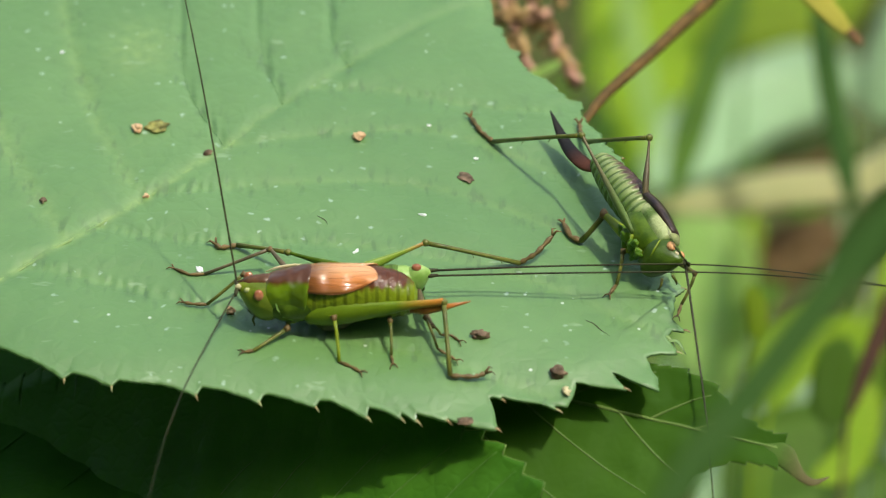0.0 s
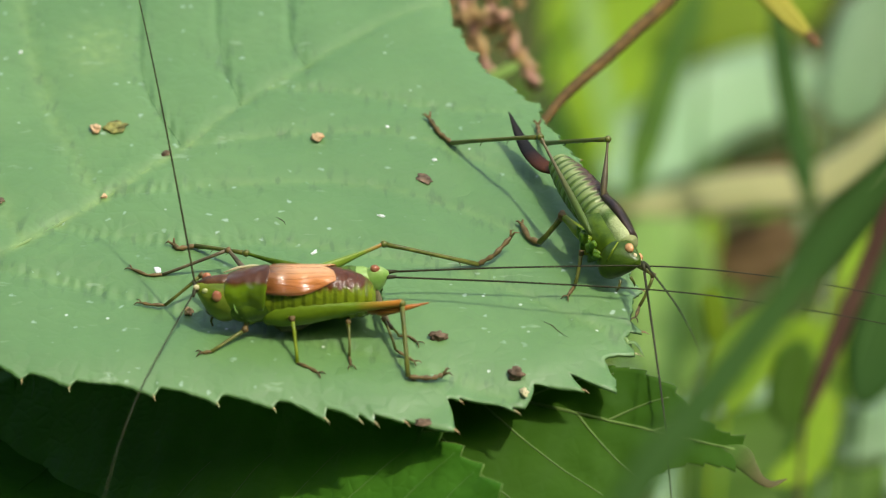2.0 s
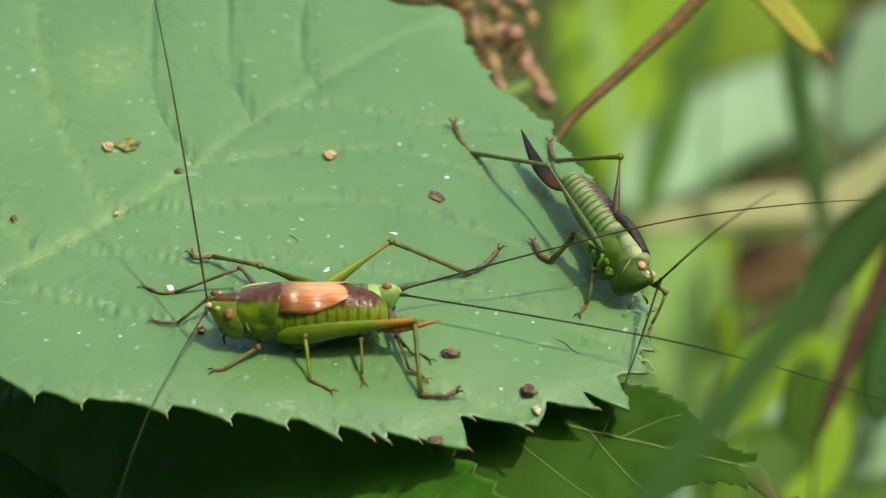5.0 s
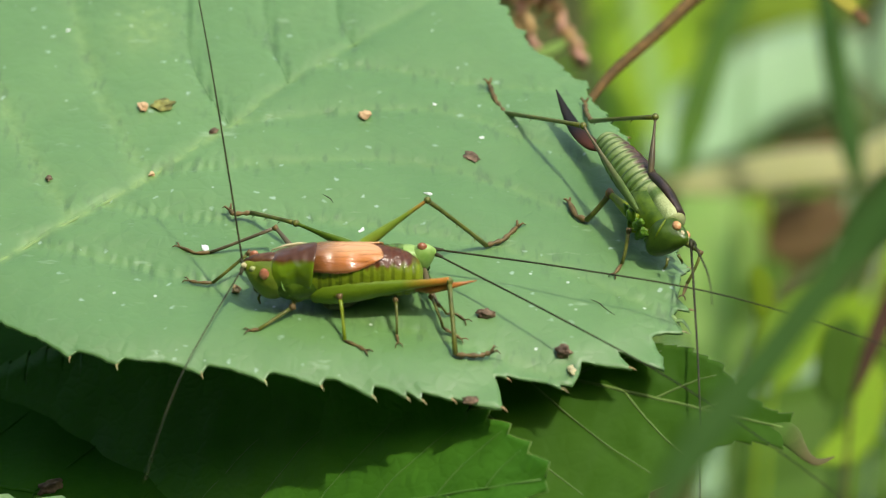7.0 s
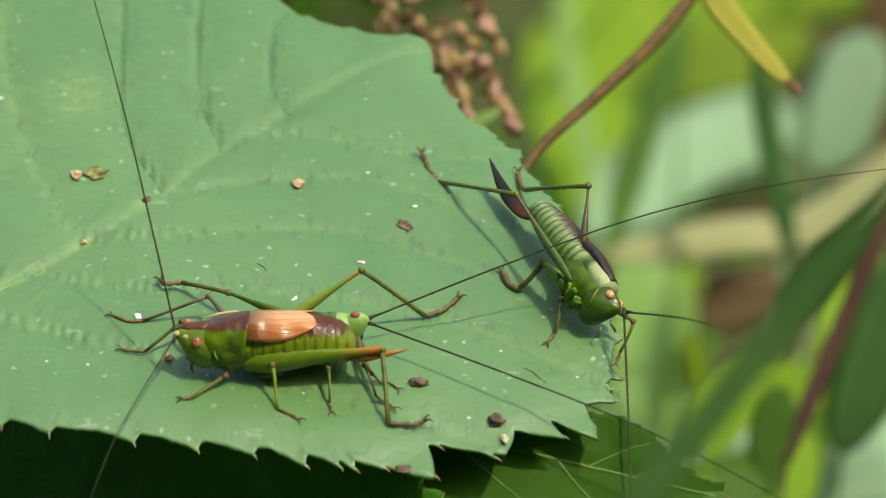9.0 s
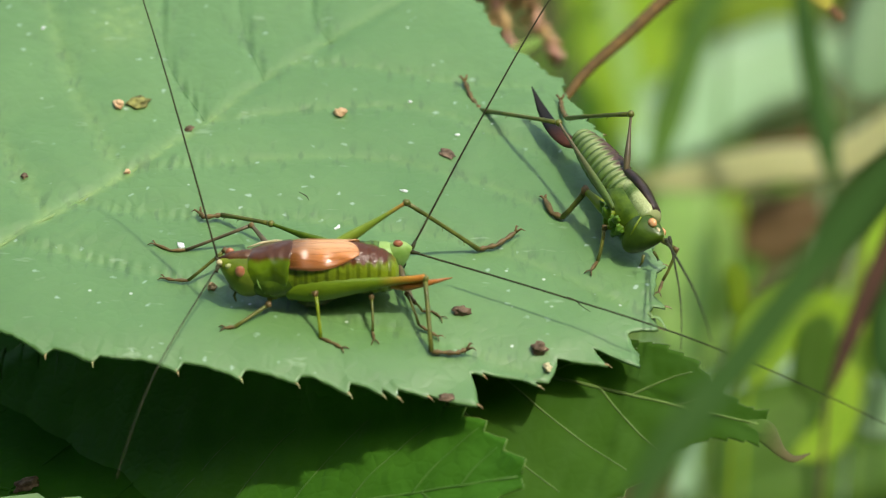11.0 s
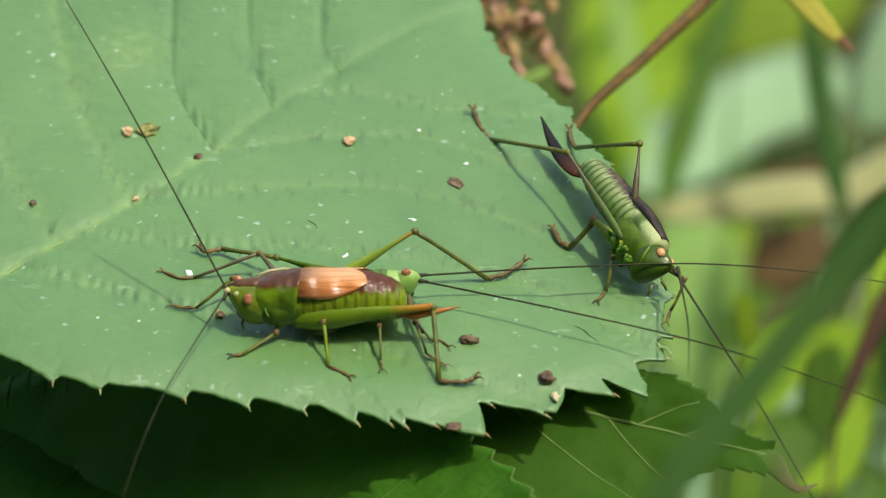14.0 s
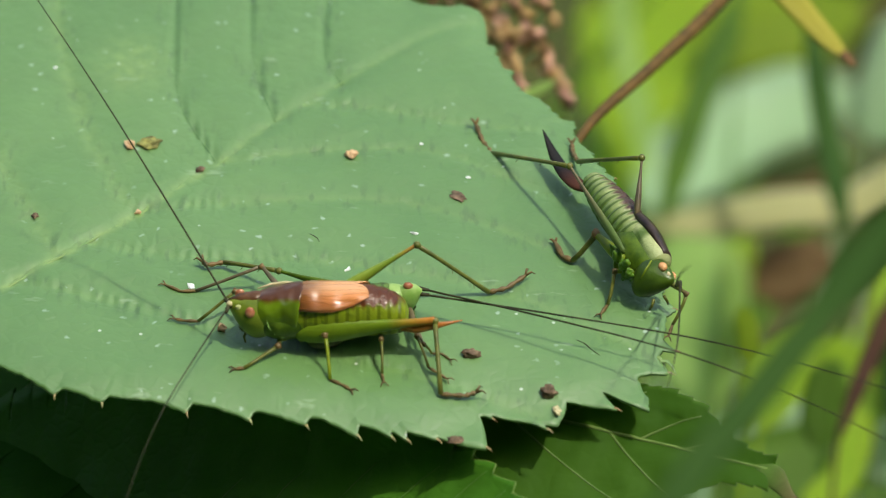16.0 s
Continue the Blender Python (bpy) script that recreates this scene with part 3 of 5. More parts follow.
def hind_leg(parent, hip, knee, ankle, toes, thick=0.9, thigh_mat=None, shin_mat=None):
    """A hind leg in its own space, so that thigh and shin can turn: hind_thigh > hind_shin."""
    hip, knee, ankle = Vector(hip), Vector(knee), Vector(ankle)
    n1, n2 = (knee - hip).length, (ankle - knee).length
    th = part("hind_thigh", thigh_mesh(n1, thick), thigh_mat or GREEN, parent)
    th.matrix_basis = aim(hip, knee)
    bm = tube(bmesh.new(), [(0, 0, 0), (0.25 * n2, 0, 0.05), (0.7 * n2, 0, 0.05), (n2, 0, 0)], [0.24, 0.2, 0.2, 0.24], 8)
    tube(bm, [(-0.25, 0, 0), (0, 0, 0.02), (0.35, 0, 0)], [0.22, 0.36, 0.24], 8)
    inv = (th.matrix_basis @ (th.matrix_basis.inverted() @ aim(knee, ankle))).inverted()
    pts = [Vector((n2, 0, 0))] + [(inv @ (Vector(t) * MM)) / MM for t in toes]
    for q, side in ((0.35, 1), (0.5, -1), (0.65, 1), (0.8, -1), (0.92, 1)):
        tube(bm, [(q * n2, 0.08 * side, -0.1), (q * n2 + 0.22, 0.3 * side, -0.32)], [0.06, 0.01], 5)
    shin_faces = len(bm.faces)
    run, rad = [], []
    for a, b in zip(pts, pts[1:]):
        for c, d in ((a, a.lerp(b, 0.5)), (a.lerp(b, 0.5), b)):
            run += [c, c.lerp(d, 0.5), c.lerp(d, 0.88)]
            rad += [0.16, 0.27, 0.15]
    tube(bm, run + [pts[-1]], rad + [0.14], 8)
    d = (pts[-1] - pts[-2]).normalized()
    rise = (inv.to_3x3() @ Vector((0, 0, 1))).normalized()
    side = d.cross(rise).normalized()
    for k in (-1, 1):
        e = pts[-1]
        tube(bm, [e, e + d * 0.45 + side * k * 0.3 + rise * 0.3, e + d * 0.8 + side * k * 0.45 - rise * 0.1], [0.14, 0.1, 0.02], 6)
    sh = part("hind_shin", bm, shin_mat or LEG, th, "thin olive-brown shin with a tan clawed foot")
    sh.data.materials.append(FOOT)
    for p in sh.data.polygons[shin_faces:]:
        p.material_index = 1
    sh.matrix_basis = th.matrix_basis.inverted() @ aim(knee, ankle)
    return th, sh


def feeler(parent, length, bow=3.0, thick=0.105):
    """An antenna along +x with a slight bow, thinning to its tip."""
    pts = [(0, 0, 0), (length * 0.25, 0, bow * 0.6), (length * 0.5, 0, bow), (length * 0.75, 0, bow * 0.75), (length, 0, 0)]
    bm = tube(bmesh.new(), pts, [thick, thick * 0.85, thick * 0.7, thick * 0.5, 0.03], 6, 40)
    tube(bm, [(-0.5, 0, 0), (0, 0, 0), (0.6, 0, 0.1)], [0.16, 0.2, 0.12], 8)
    return part("antenna", bm, ANTENNA, parent, "long hair-thin dark antenna")


def palps(parent, at, mat):
    x, z = at
    for s in (-1, 1):
        limb("palp", parent, [(x, s * 0.5, z), (x + 0.25, s * 0.75, z - 0.55), (x + 0.1, s * 0.9, z - 1.05)], [0.14, 0.12, 0.08], mat)


def wing(parent, s):
    """A folded wing: a thin shell that hugs flank and back, narrowing to a rounded end."""
    n, w = 30, 12
    grid = []
    for layer in (1.0, 0.97):
        rows = []
        for i in range(n + 1):
            u = math.sin(0.5 * math.pi * i / n)
            x = 4.4 - 8.3 * u
            low, high = 17 - 6 * math.sin(math.pi * min(1, u)), 100 - 8 * u
            if u > 0.5:
                low += (46 - low) * ((u - 0.5) / 0.5) ** 2.4
            if u > 0.78:
                high = 49 + (high - 49) * math.sqrt(max(0.0, 1 - ((u - 0.78) / 0.22) ** 2))
            row = []
            for j in range(w + 1):
                a = radians(low + (high - low) * j / w)
                ry, rz = 2.46 * (1 - 0.05 * u), 2.44 * (1 - 0.05 * u)
                k = layer * (1.0 + 0.010 * math.sin(j * 2.4)) * (0.72 + 0.28 * min(1.0, max(0.0, (u - 0.1) / 0.3)) ** 0.7)
                row.append(Vector((x, s * ry * k * math.cos(a), 3.42 + rz * k * math.sin(a))) * MM)
            rows.append(row)
        grid.append(rows)
    bm = bmesh.new()
    rings = [[*a, *b[::-1]] for a, b in zip(*grid)]
    ob = part("wing", add_rings(bm, rings), WING, parent, "folded glossy orange-brown wing")
    top = grid[0]
    for j in (1, 3, 5, 7, 9, 11):
        limb("wing_vein", ob, [top[i][min(12, max(0, round(j + (i - 4) * 0.07 * (j - 6) / 3)))] / MM for i in range(4, 29, 3)], [0.02] * 9, WING_VEIN, seg=5)
    return ob


def winged_cricket():
    """Adult in profile: orange wings over a brown and green abdomen."""
    body = thing("winged_bush_cricket", pose(-9.49 * MM, -9.66 * MM, LZ, 0, 0, 180), "green bush-cricket with orange-brown wings and banded abdomen, standing on the leaf", "cricket", "bush-crickets")
    part("abdomen", loft([(-7.3, 2.7, 0.6, 0.7), (-6.8, 2.85, 1.4, 1.5), (-5.3, 3.15, 1.95, 2.08), (-2.5, 3.4, 2.2, 2.35), (0, 3.3, 2.15, 2.3), (2.4, 3.1, 1.9, 2.1)], 28, 132, 11, 0.028), ABDOMEN, body, "abdomen with brown back and yellow-green ringed flanks")
    part("thorax", loft([(1.0, 2.7, 1.6, 1.7), (2.5, 2.6, 1.95, 1.9), (4.2, 2.55, 1.95, 1.9), (5.6, 2.8, 1.5, 1.6)], 20, 16), GREEN_DARK, body)
    bm = loft([(2.3, 3.48, 2.16, 2.16), (2.45, 3.5, 2.26, 2.26), (2.9, 3.5, 2.2, 2.2), (3.5, 3.46, 2.1, 2.06), (4.5, 3.34, 1.98, 1.94), (5.2, 3.22, 1.84, 1.84), (5.7, 3.1, 1.62, 1.66)], 28, 24)
    for v in bm.verts:
        v.co.x -= max(0.0, 0.0036 - v.co.x) / 0.002 * max(0.0, v.co.z - 0.0028) * 0.28
    part("pronotum", bm, banded("pronotum_saddle", (0.058, 0.021, 0.005), (0.095, 0.165, 0.006), 0.0046, 0.0002, 0.004, 0.3, None, 0.6, 0.55, 620.0), body, "glossy brown saddle with green sides")
    limb("saddle_edge", body, [(2.2, -0.9, 5.38), (3.3, -0.95, 5.42), (4.6, -0.9, 5.24), (5.8, -0.6, 4.9)], [0.06, 0.12, 0.12, 0.06], CREAM, "cream line along the saddle")
    part("head", loft([(4.3, 2.8, 1.3, 1.5), (5.2, 2.7, 1.74, 1.95), (6.2, 2.7, 1.66, 1.95), (7.1, 3.0, 1.3, 1.55), (7.8, 3.5, 0.8, 0.95), (8.25, 3.9, 0.36, 0.4)], 24, 22, pinch=0.8), FACE, body, "slanting green face")
    limb("crown", body, [(4.8, 0.0, 4.1), (6.0, 0.1, 4.15), (7.2, 0.1, 4.2), (8.2, 0.1, 4.05)], [0.9, 0.85, 0.6, 0.25], SADDLE, "brown crown of the head")
    part("brow", ball((7.3, 0.92, 3.75), (0.34, 0.2, 0.26)), BROW, body, "pale cream brow")
    for s in (-1, 1):
        part("eye", ball((6.34, 1.5, 3.5) if s > 0 else (7.3, -0.85, 4.3), (0.44, 0.34, 0.5)), EYE_ORANGE, body, "round orange eye")
        wing(body, s)
        part("scape", ball((8.15, 0.2 + 0.35 * s, 3.95), (0.3, 0.24, 0.26)), CREAM, body, "pinkish base of an antenna")
    for ob in body.children:
        ob.matrix_basis = pose(0, 0, 3.2 * MM, 20) @ pose(0, 0, -3.2 * MM)
    for x, y, z, r in ((3.5, 1.35, 1.5, 0.62), (1.9, 1.4, 1.5, 0.66), (2.6, 1.6, 2.5, 0.8), (0.6, 1.6, 2.0, 0.75)):
        part("coxa", ball((x, y, z), (r * 0.85, r * 0.6, r)), GREEN, body)
    limb("collar_line", body, [(4.95, 1.66, 4.0), (4.75, 2.0, 3.0), (4.2, 2.03, 2.2), (3.4, 1.98, 1.75)], [0.05, 0.07, 0.08, 0.06], GREEN_PALE, "pale line round the collar")
    palps(body, (6.7, 1.3), LEG)
    limb("mandible", body, [(7.1, 0.3, 1.6), (7.0, 0.2, 1.0)], [0.35, 0.15], LEG)
    limb("tail_spike", body, [(-6.6, 1.0, 2.6), (-8.0, 1.9, 2.9), (-9.8, 2.1, 3.4), (-11.9, 2.1, 4.0)], [0.6, 0.48, 0.28, 0.04], SABRE_RED, "reddish-brown pointed tail blade")
    leg(body, "front_leg", (3.61, 0.9, 2.0), (3.94, 2.16, 0.95), (6.81, 4.12, 0.15), [(7.54, 4.21, 0.1)], 0.36)
    leg(body, "front_leg", (6.11, -1.32, 2.4), (7.84, -3.2, 2.6), (11.06, -1.97, 0.15), [(12.35, -2.08, 0.12), (13.1, -2.32, 0.1)], 0.32, GREEN_DARK)
    leg(body, "middle_leg", (1.91, 0.99, 1.6), (-0.15, 2.7, 2.7), (-0.6, 5.56, 0.15), [(-1.68, 6.18, 0.12), (-2.37, 6.74, 0.1)], 0.34, GREEN, GREEN)
    leg(body, "middle_leg", (2.74, -1.6, 2.4), (5.64, -6.57, 2.6), (11.44, -6.07, 0.15), [(12.78, -6.03, 0.12), (14.16, -6.89, 0.1)], 0.32, LEG_BROWN, LEG_BROWN)
    hind_leg(body, (2.37, 1.7, 1.95), (-9.55, 2.14, 4.0), (-10.1, 7.41, 0.2), [(-12.22, 7.46, 0.12), (-13.09, 7.17, 0.25)], 1.15, THIGH)
    th, sh = hind_leg(body, (-0.5, -1.8, 3.2), (-7.63, -4.8, 7.2), (-12.82, -7.08, 0.15), [(-14.28, -7.88, 0.12), (-15.55, -9.69, 0.1)], 0.62, THIGH_FAR)
    up, down = feeler(body, 38.0, -0.4), feeler(body, 27.0, -0.9, 0.08)
    return body, th, sh, up, down


def hidden_cricket():
    """The mate behind it, of which head and legs show."""
    body = thing("mating_bush_cricket", pose(-5.12 * MM, -6.48 * MM, LZ), "small pale green bush-cricket half hidden behind its mate", "cricket", "bush-crickets")
    part("abdomen", loft([(-7.0, 1.6, 0.3, 0.3), (-5.0, 1.7, 1.1, 1.1), (-2.0, 1.8, 1.4, 1.4), (1.2, 1.9, 1.4, 1.4)], 20, 40, 8, 0.07), ABDOMEN_PALE, body)
    part("pronotum", loft([(0.6, 1.8, 1.2, 1.3), (1.6, 1.85, 1.3, 1.4), (2.4, 1.9, 1.05, 1.2)], 20, 12), GREEN_PALE, body)
    part("head", loft([(1.9, 1.9, 0.8, 1.1), (2.5, 2.0, 0.92, 1.4), (3.1, 2.15, 0.82, 1.4), (3.6, 2.4, 0.55, 0.95), (3.9, 2.65, 0.34, 0.45), (4.05, 2.7, 0.2, 0.2)], 20, 20), GREEN_PALE, body, "bright pale green head")
    for y, z in ((-0.1, 3.4), (0.95, 2.5)):
        part("eye", ball((2.85, y, z), (0.46, 0.34, 0.36), (0, 20, 0)), EYE_ORANGE, body, "orange-brown eye")
    # Piece of abdomen added and darkened for the shade under the mate.
    part("tail_shade", loft([(-5.9, 1.1, 0.4, 0.5, -4.4), (-5.0, 1.15, 0.9, 0.95, -4.5), (-3.4, 1.3, 1.1, 1.15, -4.0), (-2.0, 1.5, 1.15, 1.2, -2.6), (-1.0, 1.7, 1.1, 1.1, -0.8)], 20, 50, 7, 0.06), GREEN_SHADED, body, "curled end of the abdomen, darkened as the shade under its mate")
    palps(body, (3.2, 0.9), LEG)
    leg(body, "front_leg", (3.0, -0.8, 1.4), (3.62, -4.62, 1.6), (4.65, -7.2, 0.3), [(5.43, -7.72, 0.12), (6.21, -8.43, 0.1)], 0.28, LEG_BROWN)
    leg(body, "front_leg", (2.9, -0.6, 1.2), (4.21, -5.2, 1.2), (4.94, -5.42, 0.3), [(5.82, -5.22, 0.12), (6.5, -5.93, 0.1)], 0.24, LEG_BROWN)
    leg(body, "middle_leg", (0.53, -0.8, 1.2), (0.57, -5.46, 2.0), (0.68, -7.92, 0.15), [(0.83, -8.89, 0.1)], 0.28)
    step = hind_leg(body, (-2.0, 0.8, 1.9), (-8.44, 3.63, 2.0), (-13.1, 6.84, 0.15), [(-14.63, 6.5, 0.12), (-15.0, 7.0, 0.1)], 0.6, GREEN_DARK)
    return body, step, feeler(body, 50.0, 2.2), feeler(body, 52.0, 1.6)


def wingless_cricket():
    """The young female with the dark sabre, at the margin of the leaf."""
    body = thing("sabre_bush_cricket", pose(16.56 * MM, 0.39 * MM, LZ, 0, 0, -64.7), "slim green bush-cricket with a pale ringed belly and dark curved sabre", "cricket", "bush-crickets")
    part("abdomen", loft([(-7.6, 4.2, 0.45, 0.5), (-6.8, 4.2, 0.95, 1.1), (-4.0, 4.2, 1.45, 1.65), (-1.0, 4.2, 1.6, 1.85), (2.0, 4.2, 1.5, 1.65)], 26, 121, 11, 0.07), ABDOMEN_PALE, body, "plump abdomen with pale cream-green rings and a brown back")
    part("thorax", loft([(0.8, 3.7, 1.3, 1.5), (2.5, 3.5, 1.6, 1.7), (4.6, 3.4, 1.5, 1.7), (5.8, 3.6, 1.2, 1.4)], 20, 16), GREEN_DARK, body)
    part("pronotum", loft([(1.2, 4.8, 1.0, 0.9), (2.0, 4.8, 1.4, 1.2), (3.8, 4.7, 1.5, 1.25), (5.4, 4.5, 1.3, 1.25), (6.0, 4.3, 1.1, 1.2)], 24, 20), banded("pronotum_pale", (0.05, 0.03, 0.03), (0.06, 0.15, 0.015), 0.0061, 0.0002, 0.004, 0.4, 0.0044), body, "pale green pronotum with a dark brown back")
    part("wing_pad", loft([(-0.4, 5.3, 0.3, 0.25, -0.4), (0.8, 5.62, 0.85, 0.45, -0.5), (3.2, 5.7, 1.0, 0.48, -0.5), (5.9, 5.35, 0.6, 0.32, -0.2)], 16, 18), PAD, body, "short dark brown wing pad")
    part("head", loft([(5.2, 3.5, 1.1, 1.3), (5.9, 3.1, 1.4, 1.8), (6.7, 2.95, 1.42, 1.95), (7.4, 3.2, 1.1, 1.65), (8.0, 3.7, 0.7, 1.0), (8.35, 4.1, 0.35, 0.4)], 24, 22), FACE_DARK, body, "dark green face")
    limb("cheek_line", body, [(6.2, -1.4, 4.1), (6.6, -1.5, 3.3), (7.0, -1.4, 2.4)], [0.06, 0.1, 0.05], GREEN, "lighter line down the cheek")
    for s in (-1, 1):
        part("eye", ball((7.1, s * 0.85, 4.5), (0.5, 0.34, 0.4)), EYE_PALE, body, "orange eye")
        part("brow", ball((7.75, s * 0.4, 4.45), (0.3, 0.2, 0.2)), CREAM, body, "small pale brow")
    for ob in body.children:
        ob.matrix_basis = pose(-1.32 * MM, 0.98 * MM, 3.05 * MM, -56) @ pose(0, 0, -4.0 * MM)
    palps(body, (7.0, 1.8), LEG)
    for x, y, z, r in ((4.7, -1.2, 2.3, 0.55), (3.6, -1.5, 2.4, 0.66), (2.3, -1.6, 2.7, 0.72), (4.5, -1.6, 3.1, 0.5), (3.5, -1.75, 3.3, 0.55), (2.4, -1.8, 3.7, 0.6), (4.0, -1.7, 4.0, 0.45), (1.4, -1.6, 3.4, 0.5)):
        part("coxa", ball((x, y, z), (r * 0.75, r * 0.7, r * 1.15), (0, x * 25 - 70, 0), 14, 10, 0.5, int(x * 10)), GREEN_FRESH, body)
    part("sabre", tube(bmesh.new(), [(-7.6, 0.6, 2.9), (-9.7, 0.5, 1.95), (-12.2, 0.4, 1.6), (-14.4, 0.4, 2.0), (-16.6, 0.3, 3.4)], [0.55, 0.78, 0.72, 0.5, 0.06], 12, 24, 0.42), SABRE, body, "dark upcurved sabre")
    leg(body, "front_leg", (3.87, -0.7, 2.6), (2.83, -2.24, 2.4), (4.39, -3.62, 0.2), [(5.12, -4.65, 0.1)], 0.36, GREEN)
    leg(body, "front_leg", (5.6, 1.1, 2.6), (8.01, 2.21, 2.2), (8.94, 0.43, 0.0), [(10.13, -0.58, 0.0)], 0.3)
    leg(body, "middle_leg", (2.48, -1.2, 3.0), (-1.52, -1.9, 3.2), (-2.29, -3.71, 0.2), [(-3.24, -4.24, 0.12), (-5.19, -4.0, 0.2)], 0.56, GREEN)
    near = hind_leg(body, (3.23, -1.6, 4.6), (-7.98, -0.91, 7.1), (-18.38, -4.57, 0.15), [(-20.16, -4.94, 0.15), (-22.46, -4.88, 0.2)], 0.48, THIGH_PALE)
    hind_leg(body, (-0.6, 1.6, 4.6), (-4.13, 3.81, 8.0), (-14.01, 2.65, 0.8), [(-15.98, 3.13, 0.2), (-17.4, 3.73, 0.1)], 0.45, LEG_BROWN)
    return body, near, feeler(body, 28.0, 0.4, 0.125), feeler(body, 17.0, 0.4)


FIRST = winged_cricket()
SECOND = hidden_cricket()
THIRD = wingless_cricket()


# ---- dirt on the leaf ----
def crumb(name, x, y, size, material, label, turn=0.0, seed=0, z=None):
    z = float(leaf_height([(x, y)])[0]) if z is None else z
    t = thing(name, pose(x * MM, y * MM, LZ + z * MM, 0, 0, turn), label, "debris", "dirt on the leaf")
    bm = ball((0, 0, size[2] * 0.5), [v * 0.82 for v in size], (0, 0, 0), 18, 14, 0.75, seed)
    part("grain", bm, material, t)
    if name == "seed_husk":
        part("hollow", ball((0, -size[1] * 0.1, size[2] * 0.75), [v * 0.45 for v in size], (0, 0, 0), 10, 8), ANTENNA, t, "dark hollow")
    return t


crumb("tan_crumb", -28.0, 17.0, (0.55, 0.6, 0.4), CRUMB_TAN, "tan crumb of dry plant on the leaf", 0, 1)
crumb("green_crumb", -26.2, 17.4, (1.1, 0.8, 0.3), FLAKE, "brownish green flake on the leaf", 20, 2)
crumb("tan_crumb", -7.7, 15.9, (0.6, 0.7, 0.4), CRUMB_TAN, "tan crumb of dry plant on the leaf", 40, 3)
crumb("brown_crumb", -21.4, 13.8, (0.55, 0.35, 0.25), CRUMB_DARK, "small brown crumb on the midrib", 40, 4)
crumb("scab", 2.1, 10.0, (1.0, 0.6, 0.12), CRUMB_DARK, "flat brown scab on the leaf", -50, 5)
crumb("brown_crumb", -35.9, 6.9, (0.35, 0.4, 0.2), CRUMB_DARK, "small dark crumb on the leaf", 0, 6)
crumb("dropping", 3.2, -11.8, (0.95, 0.55, 0.45), CRUMB_DARK, "dark brown dropping on the leaf", 5, 7)
crumb("dropping", 9.9, -16.2, (0.75, 0.8, 0.5), CRUMB_DARK, "dark reddish dropping on the leaf", 30, 8)
crumb("seed_husk", 10.5, -18.2, (0.42, 0.55, 0.25), CREAM, "tiny pale husk with a dark hollow", 0, 9)
crumb("tan_crumb", -26.7, 7.7, (0.35, 0.3, 0.2), CRUMB_TAN, "tiny tan crumb on the midrib", 0, 10)
crumb("pellet", -18.5, -8.3, (0.45, 0.45, 0.42), CRUMB_TAN, "round pale tan pellet on the leaf", 0, 11)
for k, (x, y, a, b, r) in enumerate([(-21.4, -2.9, 0.35, 0.5, 20), (-1.8, 4.8, 0.45, 0.18, -20), (-1.3, 17.8, 0.22, 0.22, 0), (-7.7, -0.2, 0.45, 0.2, 50), (3.0, 12.7, 0.25, 0.2, 0), (-35.7, 28.8, 0.25, 0.2, 0)]):
    crumb("white_fleck", x, y, (a, b, 0.08), WHITE, "white fleck on the leaf", r, 20 + k)


crumb("brown_crumb", 1.8, -22.1, (0.8, 0.45, 0.3), CRUMB_DARK, "brown bit of dead leaf at the margin", 10, 12)


crumb("tan_crumb", -5.7, -24.2, (0.8, 0.6, 0.4), CRUMB_TAN, "tan crumb on the lower leaf", 10, 13, -11.2)
crumb("dead_bit", -35.6, -11.5, (1.3, 0.8, 0.6), CRUMB_DARK, "curled brown bit of dead leaf on the deep leaf", 30, 14, -21.0)


def scratch(points):
    """A thin brown scar on the leaf."""
    zs = leaf_height(points)
    p0 = Vector((*points[0], float(zs[0])))
    t = thing("scratch", pose(p0.x * MM, p0.y * MM, LZ + p0.z * MM), "thin brown scar on the green leaf", "scar", "dirt on the leaf")
    part("scar", tube(bmesh.new(), [Vector((x, y, z + 0.02)) - p0 for (x, y), z in zip(points, zs)], [0.03, 0.06, 0.05, 0.02], 6, 12, 0.4), ANTENNA, t)


scratch([(12.4, -9.4), (13.1, -9.9), (13.6, -10.7), (14.4, -11.5)])
scratch([(-11.2, 4.6), (-10.8, 4.3), (-10.5, 4.0), (-10.3, 3.5)])


